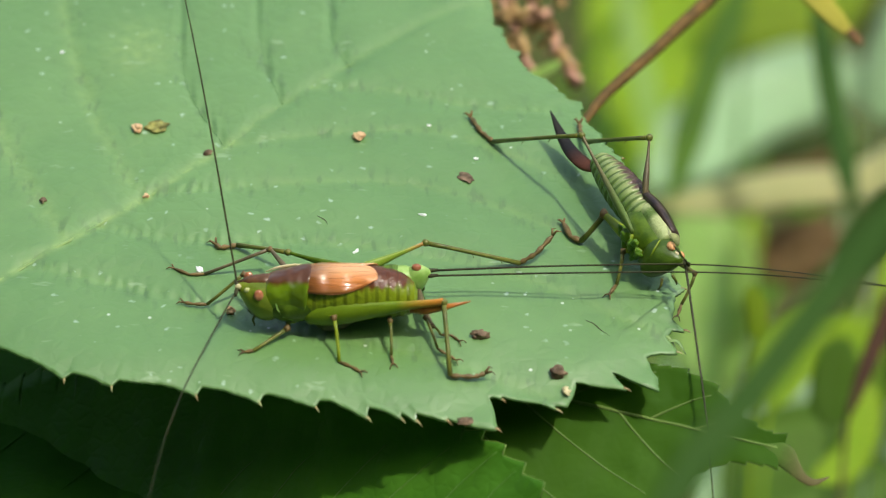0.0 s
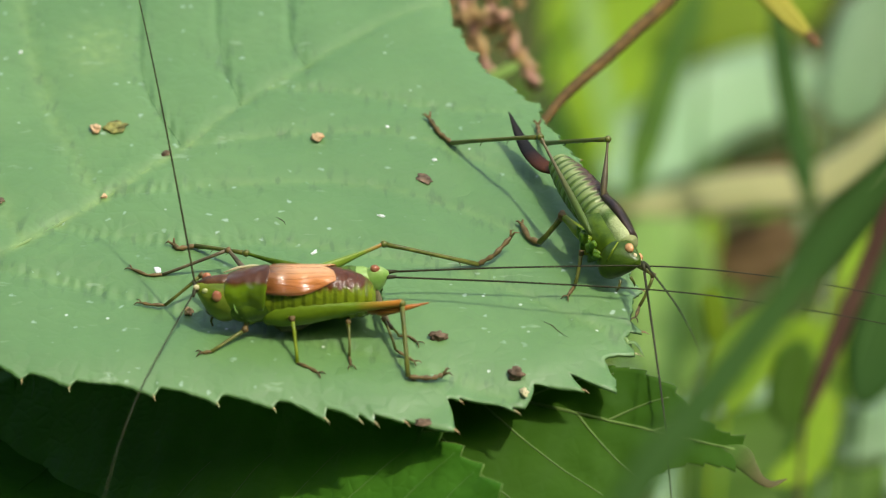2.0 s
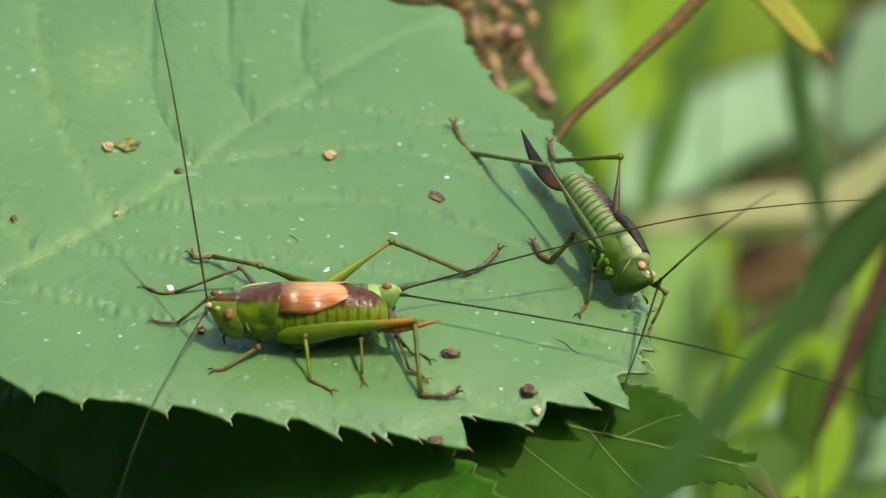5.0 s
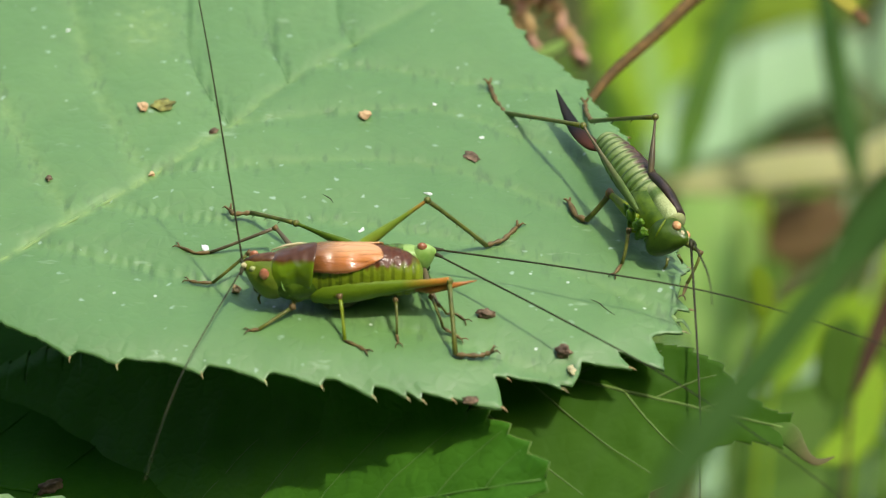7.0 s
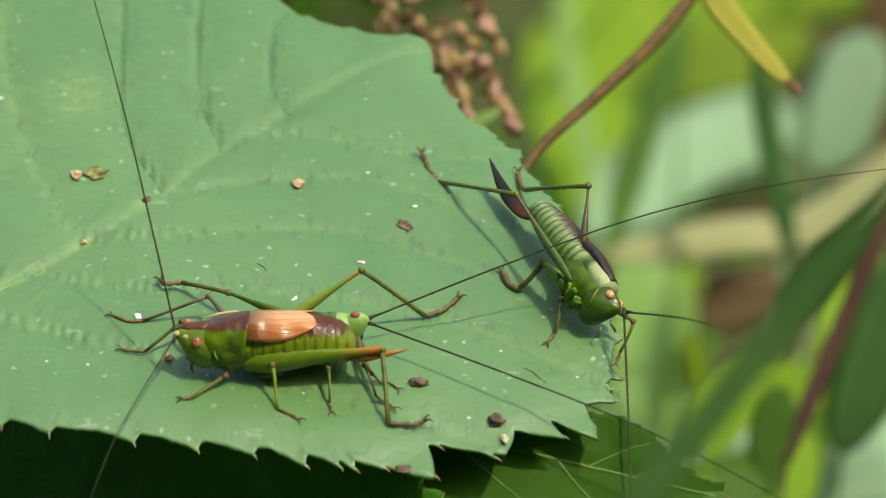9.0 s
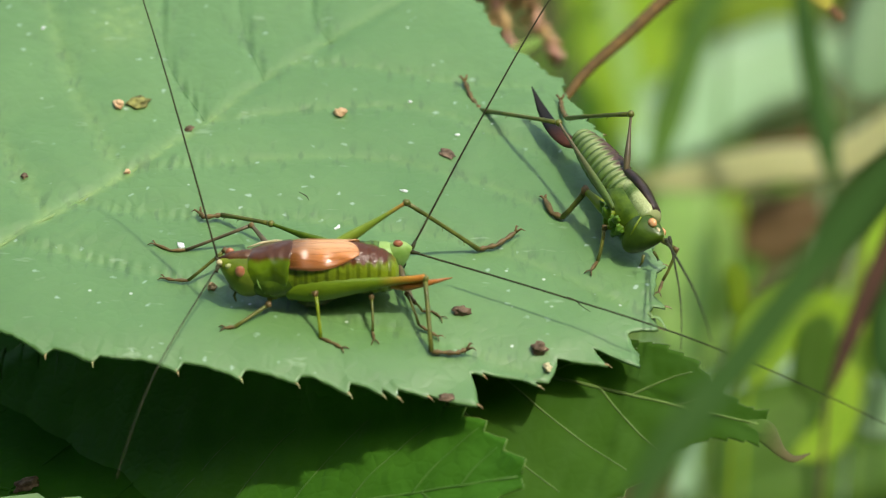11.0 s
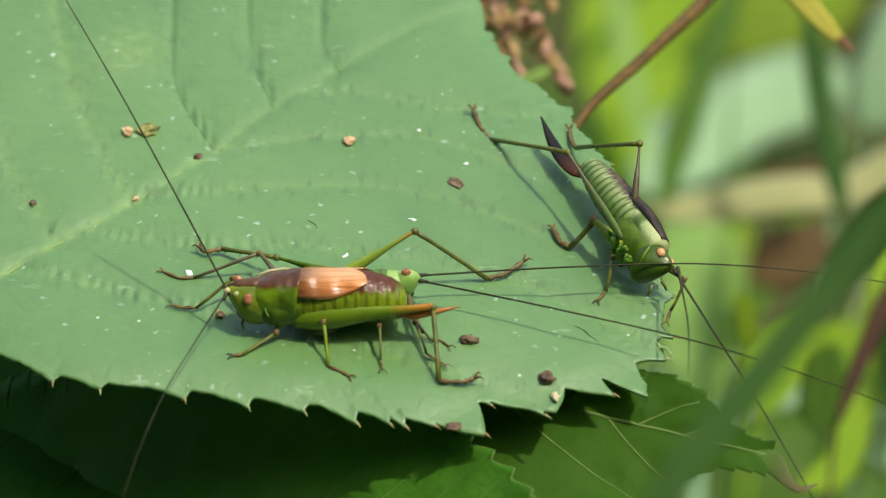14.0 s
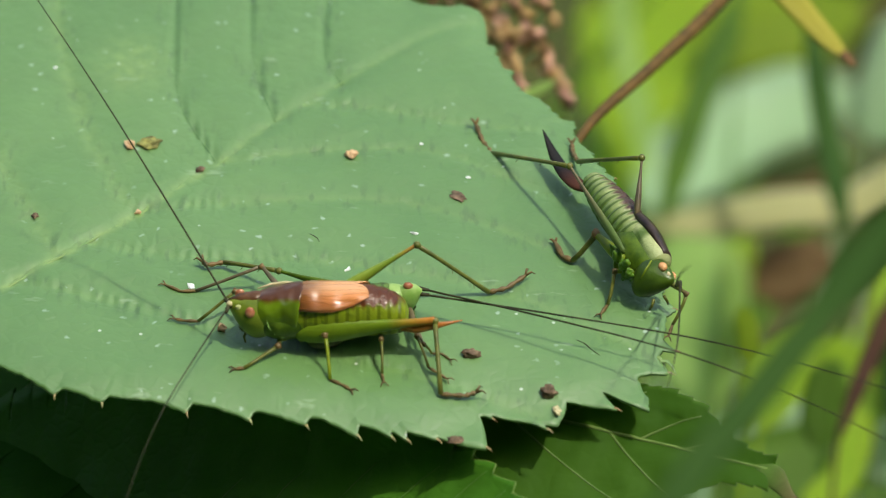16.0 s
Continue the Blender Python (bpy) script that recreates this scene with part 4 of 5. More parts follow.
# ---- leaves below ----
def small_leaf(name, m, length, width, material, label, fold=0.12, droop=0.25, teeth=16, vein_mat=None, kind="", curl=0.0, petiole=0.0, category="leaf", vein=0.1, far=1.0, taper=0.0, notch=0.1):
    """An ovate toothed leaf along +x, with a folded midrib, side veins and thickness (mm)."""
    t = thing(name, m, label, category, "", kind)
    n, w = 96, 12

    def half(u):
        return width * 0.5 * (math.sin(math.pi * min(1.0, u ** 0.8)) ** 0.8 * (1 - taper * max(0.0, (u - 0.65) / 0.35) ** 0.9) if 0 < u < 1 else 0.0)

    def height(u, v):
        bend = -droop * length * (u - 0.35) ** 2 + curl * length * max(0.0, u - 0.75) ** 2 * 6
        return bend + fold * abs(v) - 0.004 * v * v + 0.35 * noise.noise((u * 9, v * 0.25, length)) - 0.3 * abs(math.sin(math.pi * (u * 7 + abs(v) * 0.03)))

    bm = bmesh.new()
    for s in (0, -0.2):
        grid = []
        for i in range(n + 1):
            u = i / n
            saw = notch * 10.0 * ((u * teeth) % 1.0) * min(1.0, 6 * u, 8 * (1 - u))
            row = []
            for j in range(-w, w + 1):
                v = half(u) * j / w * (far if j > 0 else 1.0) + (math.copysign(saw, j) if abs(j) == w else 0.0)
                row.append(bm.verts.new(Vector((u * length, v, height(u, v) + s)) * MM))
            grid.append(row)
        for a, b in zip(grid, grid[1:]):
            for j in range(2 * w):
                bm.faces.new((a[j], b[j], b[j + 1], a[j + 1]))
    bmesh.ops.remove_doubles(bm, verts=bm.verts, dist=1e-6)
    me = bpy.data.meshes.new("blade")
    bm.to_mesh(me)
    bm.free()
    me.materials.append(material)
    me.polygons.foreach_set("use_smooth", [True] * len(me.polygons))
    ob = new("blade", me)
    ob.parent = t
    vm = vein_mat or VEIN
    part("midrib", tube(bmesh.new(), [(u * length, 0, height(u, 0) + 0.05) for u in np.linspace(0, 0.97, 24)], np.linspace(0.3, 0.08, 24), 6, None, 0.5), vm, t)
    for k in range(1, 7):
        for s in (-1, 1):
            u0 = 0.1 + k * 0.11
            line = []
            for f in np.linspace(0, 1, 8):
                u = u0 + f * 0.16 - 0.05 * f * (1 - f)
                v = s * half(min(0.99, u)) * f * 0.97 * (far if s > 0 else 1.0)
                line.append((u * length, v, height(u, v) + 0.01))
            part("side_vein", tube(bmesh.new(), line, np.linspace(vein, vein * 0.4, 8), 5, None, 0.5), vm, t)
    if petiole:
        part("petiole", tube(bmesh.new(), [(0, 0, height(0, 0)), (-petiole * 0.5, 0, -petiole * 0.15), (-petiole, 0, -petiole * 0.6)], [0.6, 0.7, 0.8], 8), STALK, t)
    return t


def drop_leaf(name, origin, x_axis, y_axis, up, low, veins, material, vein_mat, rim_mat, label, teeth, depth, rib=0.2):
    """A toothed leaf in its own plane: half widths (x, width) on both sides of a midrib along x, veins as (start, end, reach)."""
    x, y = Vector(x_axis).normalized(), Vector(y_axis).normalized()
    m = Matrix((x, y, x.cross(y))).transposed().to_4x4()
    m.translation = Vector(origin) * MM + Vector((0, 0, LZ))
    t = thing(name, m, label, "leaf")
    x0, x1 = up[0][0], up[-1][0]
    n, w = max(150, int((x1 - x0) * 4)), 14

    def half(q, knots):
        return float(np.interp(q, [k[0] for k in knots], [k[1] for k in knots]))

    lines = []
    for a, b, reach in veins:
        lines.append(np.array(spline([(a, 0), (a + (b - a) * 0.3, reach * 0.36), (a + (b - a) * 0.65, reach * 0.72), (b, reach)], 20)))

    def height(q):
        q = np.atleast_2d(np.asarray(q, float))
        z = 0.006 * q[:, 1] ** 2 - 0.22 * np.exp(-(q[:, 1] / 0.8) ** 2) - 0.2 * np.exp(-(vein_gap(q, lines) / 0.9) ** 2)
        return z + np.array([0.28 * noise.noise((u * 0.3, v * 0.3, x0)) + 0.07 * noise.noise((u * 1.1, v * 1.1, x1)) for u, v in q])

    flat, edges = [], ([], [])
    for i in range(n + 1):
        q = x0 + (x1 - x0) * i / n
        phase = (i / n * teeth) % 1.0
        saw = depth * phase ** 1.4 * (0.7 + 0.6 * noise.noise((int(i / n * teeth) * 1.7, 2.0, x1))) if i < n else 0.0
        for j in range(-w, w + 1):
            h = half(q, up if j > 0 else low)
            grow = (abs(j) / w) ** 8
            v = (h * abs(j) / w + saw * grow) * (1 if j > 0 else -1)
            flat.append((q + saw * 0.9 * grow, v))
        edges[0].append(flat[-1])
        edges[1].append(flat[-2 * w - 1])
    z = height(flat)
    top = np.c_[np.array(flat), z] * MM
    nv, row = len(top), 2 * w + 1
    faces = []
    for i in range(n):
        for j in range(2 * w):
            a = i * row + j
            f = (a, a + row, a + row + 1, a + 1)
            faces += [f, tuple(nv + k for k in f[::-1])]
        for a, flip in ((i * row, False), (i * row + 2 * w, True)):
            f = (a, nv + a, nv + a + row, a + row)
            faces.append(f[::-1] if flip else f)
    me = bpy.data.meshes.new("blade")
    me.from_pydata(np.concatenate([top, top - np.array([0, 0, 0.18 * MM])]).tolist(), [], faces)
    me.polygons.foreach_set("use_smooth", [True] * len(me.polygons))
    me.materials.append(material)
    blade = new("blade", me)
    blade.parent = t
    axis = np.c_[np.linspace(x0, x1 - 0.4, 40), np.zeros(40)]
    part("midrib", tube(bmesh.new(), np.c_[axis, height(axis) + 0.05], np.linspace(rib * 1.2, rib * 0.5, 40), 8, None, 0.5), vein_mat, t)
    for line in lines:
        part("side_vein", tube(bmesh.new(), np.c_[line, height(line) + 0.04], np.linspace(rib * 0.62, rib * 0.25, len(line)), 6, None, 0.5), vein_mat, t)
    for line in edges:
        run = np.array(line[int(n * 0.45):])
        part("rim", tube(bmesh.new(), np.c_[run, height(run) - 0.05], [0.06] * len(run), 5), rim_mat, t, "thin pale toothed edge")
    return t


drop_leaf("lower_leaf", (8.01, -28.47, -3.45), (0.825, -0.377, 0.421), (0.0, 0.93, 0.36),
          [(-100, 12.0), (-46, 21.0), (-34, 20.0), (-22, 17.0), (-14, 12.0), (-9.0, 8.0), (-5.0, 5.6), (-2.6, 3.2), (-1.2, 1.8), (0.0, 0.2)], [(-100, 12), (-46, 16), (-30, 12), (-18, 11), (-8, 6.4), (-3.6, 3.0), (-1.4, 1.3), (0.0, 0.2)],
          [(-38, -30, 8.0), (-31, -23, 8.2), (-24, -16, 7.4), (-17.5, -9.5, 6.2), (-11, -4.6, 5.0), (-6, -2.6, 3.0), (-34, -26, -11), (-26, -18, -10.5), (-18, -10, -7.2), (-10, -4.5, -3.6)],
          LEAF_LOW_SHADED, VEIN_LOW, VEIN_PALE, "green serrated bramble leaf below, half in shade, its colour darkened for it", 48, 1.35, 0.16)
folded = drop_leaf("folded_leaf", (16.8, -17.2, -4.2), (0.944, -0.33, 0.0), (0.289, 0.827, 0.47),
                   [(-24, 2.0), (-15, 3.2), (-5, 4.2), (2.0, 4.9), (5.4, 4.2), (8.1, 2.2), (11.0, 1.1), (12.9, 1.1)], [(-24, 4), (-12, 13), (-5, 14), (0, 12), (4, 7.5), (6.2, 4.0), (8.6, 2.2), (10.5, 1.8), (12.9, 1.6)],
                   [(-12.0, 2.6, -6.8), (-1.8, 5.2, -4.6), (-20.0, -2.4, -10.2), (-7.0, 0.4, 4.2), (1.0, 5.6, 3.2), (5.0, 8.6, 1.8)],
                   LEAF_UNDER, VEIN_PALE, VEIN_PALE, "yellow-green bramble leaf hanging on edge with a curled brown tip", 26, 0.45, 0.2)
part("curled_tip", tube(bmesh.new(), [(10.6, -0.3, -0.35), (12.9, -0.5, -0.15), (14.2, -1.5, 0.5), (15.3, -2.4, 0.9), (16.4, -2.6, 0.8), (17.5, -1.7, 0.5)], [0.9, 1.05, 0.7, 0.42, 0.3, 0.05], 14, 30, 0.16), along("tip_fading", (0.050, 0.105, 0.010), (0.095, 0.085, 0.030), 12.6, 15.6, 0.7), folded, "withered curled brown tip")
# Added leaf that fills the dark gap; its colour carries the shade.
small_leaf("shade_fill_leaf", pose(-70 * MM, 2 * MM, LZ - 26 * MM, 0, -8, -23), 84, 66, LEAF_SHADE_FILL, "leaf added under the others, its green darkened as deep shade", 0.05, 0.04, 20, LEAF_SHADE_FILL)
small_leaf("front_leaf", pose(-75 * MM, -34 * MM, LZ - 13 * MM, 0, 0, -4), 90, 32, LEAF_PALE, "pale green leaf below the others in the sun", 0.04, 0.03, 20, VEIN_DARK)


# ---- the cane that carries the leaves ----
def cane():
    t = thing("bramble_cane", pose(-64 * MM, -8 * MM, 0), "arching green bramble cane that carries the leaves", "stem")
    part("stem", tube(bmesh.new(), [(10, 30, 0), (4, 14, 160), (0, 2, 330), (0, 0, 425)], [2.2, 2.0, 1.7, 1.2], 10, 30), LEG, t)
    for x, y, z in ((20.0, -1.8, 449.2), (29.0, -11.5, 433.0), (58.0, 10.5, 436.0), (-6.0, 8.0, 424.0), (-11.0, -26.0, 437.0)):
        part("petiole", tube(bmesh.new(), [(0, 0.5, 400), (x * 0.3, y * 0.3, 405 + (z - 405) * 0.2), (x * 0.75, y * 0.75, 400 + (z - 400) * 0.7), (x, y, z)], [0.9, 0.8, 0.6, 0.4], 8, 18), LEG, t)


cane()


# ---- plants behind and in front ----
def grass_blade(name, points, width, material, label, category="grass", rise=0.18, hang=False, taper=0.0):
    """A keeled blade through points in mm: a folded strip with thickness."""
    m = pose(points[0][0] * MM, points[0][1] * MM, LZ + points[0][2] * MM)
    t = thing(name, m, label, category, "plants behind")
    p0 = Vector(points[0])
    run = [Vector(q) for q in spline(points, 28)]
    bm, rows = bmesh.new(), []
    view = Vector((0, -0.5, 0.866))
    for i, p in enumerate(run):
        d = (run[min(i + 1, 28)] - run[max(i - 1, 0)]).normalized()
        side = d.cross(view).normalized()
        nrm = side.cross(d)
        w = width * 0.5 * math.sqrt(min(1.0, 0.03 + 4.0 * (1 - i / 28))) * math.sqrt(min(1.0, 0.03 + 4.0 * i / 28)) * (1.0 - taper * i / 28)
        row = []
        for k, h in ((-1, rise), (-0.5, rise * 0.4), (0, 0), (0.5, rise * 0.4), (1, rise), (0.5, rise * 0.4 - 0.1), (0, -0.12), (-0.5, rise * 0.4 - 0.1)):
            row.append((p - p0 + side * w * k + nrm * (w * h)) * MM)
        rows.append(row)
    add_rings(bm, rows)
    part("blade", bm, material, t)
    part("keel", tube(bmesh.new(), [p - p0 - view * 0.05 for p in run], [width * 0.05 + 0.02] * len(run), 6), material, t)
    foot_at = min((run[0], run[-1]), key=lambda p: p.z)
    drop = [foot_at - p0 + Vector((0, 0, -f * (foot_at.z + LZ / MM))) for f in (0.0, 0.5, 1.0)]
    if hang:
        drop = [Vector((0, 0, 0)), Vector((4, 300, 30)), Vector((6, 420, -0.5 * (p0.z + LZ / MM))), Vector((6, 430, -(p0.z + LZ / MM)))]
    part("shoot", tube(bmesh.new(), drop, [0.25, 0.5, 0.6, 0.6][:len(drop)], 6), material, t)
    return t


def stalk(name, points, radii, material, label, category="stem"):
    p0 = Vector(points[0])
    t = thing(name, pose(p0.x * MM, p0.y * MM, LZ + p0.z * MM), label, category, "plants behind")
    part("stem", tube(bmesh.new(), [Vector(p) - p0 for p in points], radii, 10, 60), material, t)
    return t


dry = stalk("dried_plant", [(13.2, 29.5, -9.4), (15.9, 36.1, -10.6), (20.3, 43.7, -11.8), (23.5, 50.8, -13.8), (27.2, 58.9, -16.0), (32.0, 69.6, -17.7), (42.5, 92.5, -18.5)], [0.36, 0.52, 0.6, 0.68, 0.74, 0.8, 0.9], STALK, "dry brown stalk behind the leaf")
part("root_stem", tube(bmesh.new(), [(0, 0, 0), (-1.0, -0.6, -4), (-3, -4, -150), (-5, -9, -440)], [0.36, 0.45, 0.6, 0.7], 8), STALK, dry)


def flower_spike():
    """A dried panicle: thin branches set with clusters of papery florets."""
    o = Vector((14.4, 73.9, -38.6))
    t = thing("dried_flower_spike", pose(o.x * MM, o.y * MM, LZ + o.z * MM), "dried tan and pinkish flower spike with clustered florets", "dried flower", "plants behind")
    branches = [([(-2.2, 83.7, -25.8), (2.7, 80.8, -29.7), (7.0, 79.4, -31.7), (10.0, 77.5, -34.1)], 60, 2.6),
                ([(7.0, 79.0, -32.2), (7.6, 77.2, -34.6), (9.1, 74.8, -37.7)], 30, 0.9),
                ([(8.8, 80.4, -30.2), (10.9, 78.2, -33.1), (12.8, 76.0, -36.0), (14.3, 74.1, -38.3)], 34, 0.75),
                ([(9.4, 84.0, -25.3), (10.0, 82.9, -26.7), (11.2, 80.8, -29.6), (12.5, 79.3, -31.6)], 34, 1.1)]
    rnd = random.Random(4)
    for pts, count, wide in branches:
        line = [Vector(p) - o for p in spline(pts, 30)]
        part("branch", tube(bmesh.new(), line, [0.28] * len(line), 8), STALK, t)
        for k in range(count):
            p = line[min(30, int(k / count * 31))]
            a, r = rnd.uniform(0, 6.283), rnd.uniform(0.2, 1.0) * wide
            c = p + Vector((math.cos(a) * r, math.sin(a) * r, rnd.uniform(-0.8, 0.8) * wide))
            part("floret", ball(c, [rnd.uniform(0.3, 0.6), rnd.uniform(0.3, 0.6), rnd.uniform(0.5, 0.95)], (rnd.uniform(0, 180), rnd.uniform(0, 180), 0), 8, 6, 1.2, k), rnd.choice((SEED, SEED, SEED, SEED_PINK, SEED_DARK)), t)
    for q in ((14.3, 74.0, -38.5), (13.7, 74.6, -37.8), (9.3, 74.6, -37.9)):
        part("bud", ball(Vector(q) - o, (0.75, 0.7, 1.1), (20, 10, 0), 12, 10, 0.5, int(q[0])), SEED_PINK, t, "dull pink bud")
    part("bract", tube(bmesh.new(), [Vector(q) - o for q in ((8.8, 73.0, -36.7), (10.0, 73.0, -36.7), (11.8, 73.5, -36.0), (12.7, 73.8, -35.5))], [0.2, 0.9, 0.8, 0.1], 10, 14, 0.3), GRASS_SOFT, t, "yellow-green bract")
    top = Vector((-2.2, 83.7, -25.8)) - o
    part("stem", tube(bmesh.new(), [top, top + Vector((-8, 14, -8)), (-34, 40, -110), (-36, 42, -429)], [0.4, 0.5, 0.6, 0.7], 8, 24), STALK, t)


flower_spike()
grass_blade("foreground_grass", [(11.6, -107.0, 65.4), (13.2, -104.7, 67.8), (15.6, -102.3, 70.6), (18.4, -100.2, 73.2), (20.9, -98.2, 75.7), (23.9, -95.9, 78.8), (26.4, -94.0, 81.5), (30.5, -91.2, 85.7)], 2.3, GRASS_FORE, "green grass blade close to the camera")
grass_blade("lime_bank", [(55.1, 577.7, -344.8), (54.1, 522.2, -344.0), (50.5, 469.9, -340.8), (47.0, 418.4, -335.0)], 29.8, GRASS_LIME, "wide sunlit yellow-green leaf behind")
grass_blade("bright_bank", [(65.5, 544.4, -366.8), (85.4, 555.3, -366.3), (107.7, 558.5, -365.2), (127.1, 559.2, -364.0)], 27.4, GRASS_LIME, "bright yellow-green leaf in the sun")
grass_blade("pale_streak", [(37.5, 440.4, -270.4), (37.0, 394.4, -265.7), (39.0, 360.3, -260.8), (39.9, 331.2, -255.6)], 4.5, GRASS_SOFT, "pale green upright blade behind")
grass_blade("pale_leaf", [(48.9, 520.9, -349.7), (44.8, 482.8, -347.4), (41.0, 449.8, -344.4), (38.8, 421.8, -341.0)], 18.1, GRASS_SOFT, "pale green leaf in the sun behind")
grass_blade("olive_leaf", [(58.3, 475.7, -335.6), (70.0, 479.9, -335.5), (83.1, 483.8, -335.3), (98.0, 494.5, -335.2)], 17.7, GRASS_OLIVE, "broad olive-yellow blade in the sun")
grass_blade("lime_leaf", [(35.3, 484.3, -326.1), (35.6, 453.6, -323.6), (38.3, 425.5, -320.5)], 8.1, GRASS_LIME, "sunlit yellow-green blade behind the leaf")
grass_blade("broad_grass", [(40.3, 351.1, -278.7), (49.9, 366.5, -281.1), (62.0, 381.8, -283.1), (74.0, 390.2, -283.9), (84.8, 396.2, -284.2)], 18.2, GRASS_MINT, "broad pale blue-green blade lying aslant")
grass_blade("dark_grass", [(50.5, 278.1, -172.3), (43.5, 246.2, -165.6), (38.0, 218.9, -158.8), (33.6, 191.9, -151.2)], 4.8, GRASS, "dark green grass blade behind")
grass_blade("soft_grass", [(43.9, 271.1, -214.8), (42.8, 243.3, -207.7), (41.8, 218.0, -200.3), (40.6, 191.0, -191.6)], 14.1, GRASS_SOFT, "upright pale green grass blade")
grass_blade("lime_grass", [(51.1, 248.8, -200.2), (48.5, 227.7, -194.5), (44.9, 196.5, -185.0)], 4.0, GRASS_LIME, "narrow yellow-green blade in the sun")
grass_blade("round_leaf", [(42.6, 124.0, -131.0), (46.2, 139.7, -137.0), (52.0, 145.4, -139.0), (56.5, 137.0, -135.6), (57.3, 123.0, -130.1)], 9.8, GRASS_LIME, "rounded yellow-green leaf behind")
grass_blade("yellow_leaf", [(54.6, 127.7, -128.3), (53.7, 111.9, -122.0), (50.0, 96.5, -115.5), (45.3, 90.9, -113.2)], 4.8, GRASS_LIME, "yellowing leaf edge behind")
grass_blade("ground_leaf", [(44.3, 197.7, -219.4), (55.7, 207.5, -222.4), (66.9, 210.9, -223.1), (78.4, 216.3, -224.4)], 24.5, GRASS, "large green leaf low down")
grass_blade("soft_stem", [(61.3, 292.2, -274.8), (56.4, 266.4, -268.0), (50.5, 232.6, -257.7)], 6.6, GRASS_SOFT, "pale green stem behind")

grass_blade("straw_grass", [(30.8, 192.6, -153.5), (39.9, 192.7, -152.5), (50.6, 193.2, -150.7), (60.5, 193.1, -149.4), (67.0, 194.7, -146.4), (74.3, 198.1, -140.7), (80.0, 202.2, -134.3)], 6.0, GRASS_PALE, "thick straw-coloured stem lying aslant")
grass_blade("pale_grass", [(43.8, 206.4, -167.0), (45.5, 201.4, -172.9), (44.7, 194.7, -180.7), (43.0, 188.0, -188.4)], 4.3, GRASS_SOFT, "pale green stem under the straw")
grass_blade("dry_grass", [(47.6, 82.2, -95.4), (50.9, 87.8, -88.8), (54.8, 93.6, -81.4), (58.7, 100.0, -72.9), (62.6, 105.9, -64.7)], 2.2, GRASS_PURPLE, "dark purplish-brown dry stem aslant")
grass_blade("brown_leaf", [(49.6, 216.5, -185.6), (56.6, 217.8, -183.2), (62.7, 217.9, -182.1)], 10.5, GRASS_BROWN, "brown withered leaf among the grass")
# Brown strip added for the thin shadow above the straw.
grass_blade("straw_shadow", [(48.7, 218.0, -168.1), (56.5, 218.1, -167.0), (63.4, 220.1, -163.5)], 3.4, GRASS_BROWN, "brown blade added as the thin shadow over the straw")
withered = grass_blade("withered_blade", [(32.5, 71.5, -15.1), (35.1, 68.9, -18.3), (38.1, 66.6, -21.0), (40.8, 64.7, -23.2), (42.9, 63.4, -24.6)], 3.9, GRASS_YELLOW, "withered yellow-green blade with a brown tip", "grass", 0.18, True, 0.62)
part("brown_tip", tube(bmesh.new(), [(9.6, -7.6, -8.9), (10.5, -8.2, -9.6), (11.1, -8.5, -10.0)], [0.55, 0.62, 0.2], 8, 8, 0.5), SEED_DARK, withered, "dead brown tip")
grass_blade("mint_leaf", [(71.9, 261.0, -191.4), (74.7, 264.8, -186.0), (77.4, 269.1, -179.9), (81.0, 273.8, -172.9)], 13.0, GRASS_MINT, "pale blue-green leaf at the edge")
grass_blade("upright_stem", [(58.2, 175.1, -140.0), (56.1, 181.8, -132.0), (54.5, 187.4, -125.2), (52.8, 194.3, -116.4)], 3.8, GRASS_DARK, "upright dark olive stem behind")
# This blade has its shade in the colour.
grass_blade("shaded_grass", [(58.9, 185.3, -159.1), (63.8, 188.6, -154.3), (69.5, 191.9, -149.4), (76.8, 195.9, -143.1)], 6.2, GRASS_SHADE_DARK, "green blade aslant under the straw, darkened as shade")
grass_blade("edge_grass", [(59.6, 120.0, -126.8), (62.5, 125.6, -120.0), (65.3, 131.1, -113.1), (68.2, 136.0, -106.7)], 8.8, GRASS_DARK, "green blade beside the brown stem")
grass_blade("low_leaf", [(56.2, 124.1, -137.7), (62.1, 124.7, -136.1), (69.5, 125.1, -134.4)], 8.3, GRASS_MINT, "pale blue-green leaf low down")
# Blade added where the round leaf has only a shaded hollow.
grass_blade("hollow_shade", [(48.6, 105.5, -117.8), (49.0, 109.5, -113.4), (50.4, 113.0, -109.3)], 5.6, GRASS, "green blade added as the shaded hollow of the round leaf")
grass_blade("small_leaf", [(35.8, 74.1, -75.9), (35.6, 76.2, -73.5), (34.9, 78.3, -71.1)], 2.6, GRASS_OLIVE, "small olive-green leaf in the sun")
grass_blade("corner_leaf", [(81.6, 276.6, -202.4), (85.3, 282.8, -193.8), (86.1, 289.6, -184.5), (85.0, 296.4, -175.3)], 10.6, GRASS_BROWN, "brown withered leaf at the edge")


def far_leaves():
    """Large sunlit leaves of the bank behind, in three greens."""
    rnd = random.Random(3)
    for k in range(30):
        x, y = rnd.uniform(0.02, 0.13), rnd.uniform(0.28, 0.60)
        z = LZ - 0.06 - y * 0.78 + rnd.uniform(-0.015, 0.015)
        m = rnd.choice((GRASS_LIME, GRASS_LIME, GRASS_OLIVE, GRASS, GRASS_MINT))
        small_leaf("bank_leaf", pose(x, y, z, rnd.uniform(-20, 20), rnd.uniform(-20, 20), rnd.uniform(0, 360)), rnd.uniform(45, 80), rnd.uniform(28, 45), m, "sunlit green leaf on the bank behind", 0.1, 0.15, 12, m)


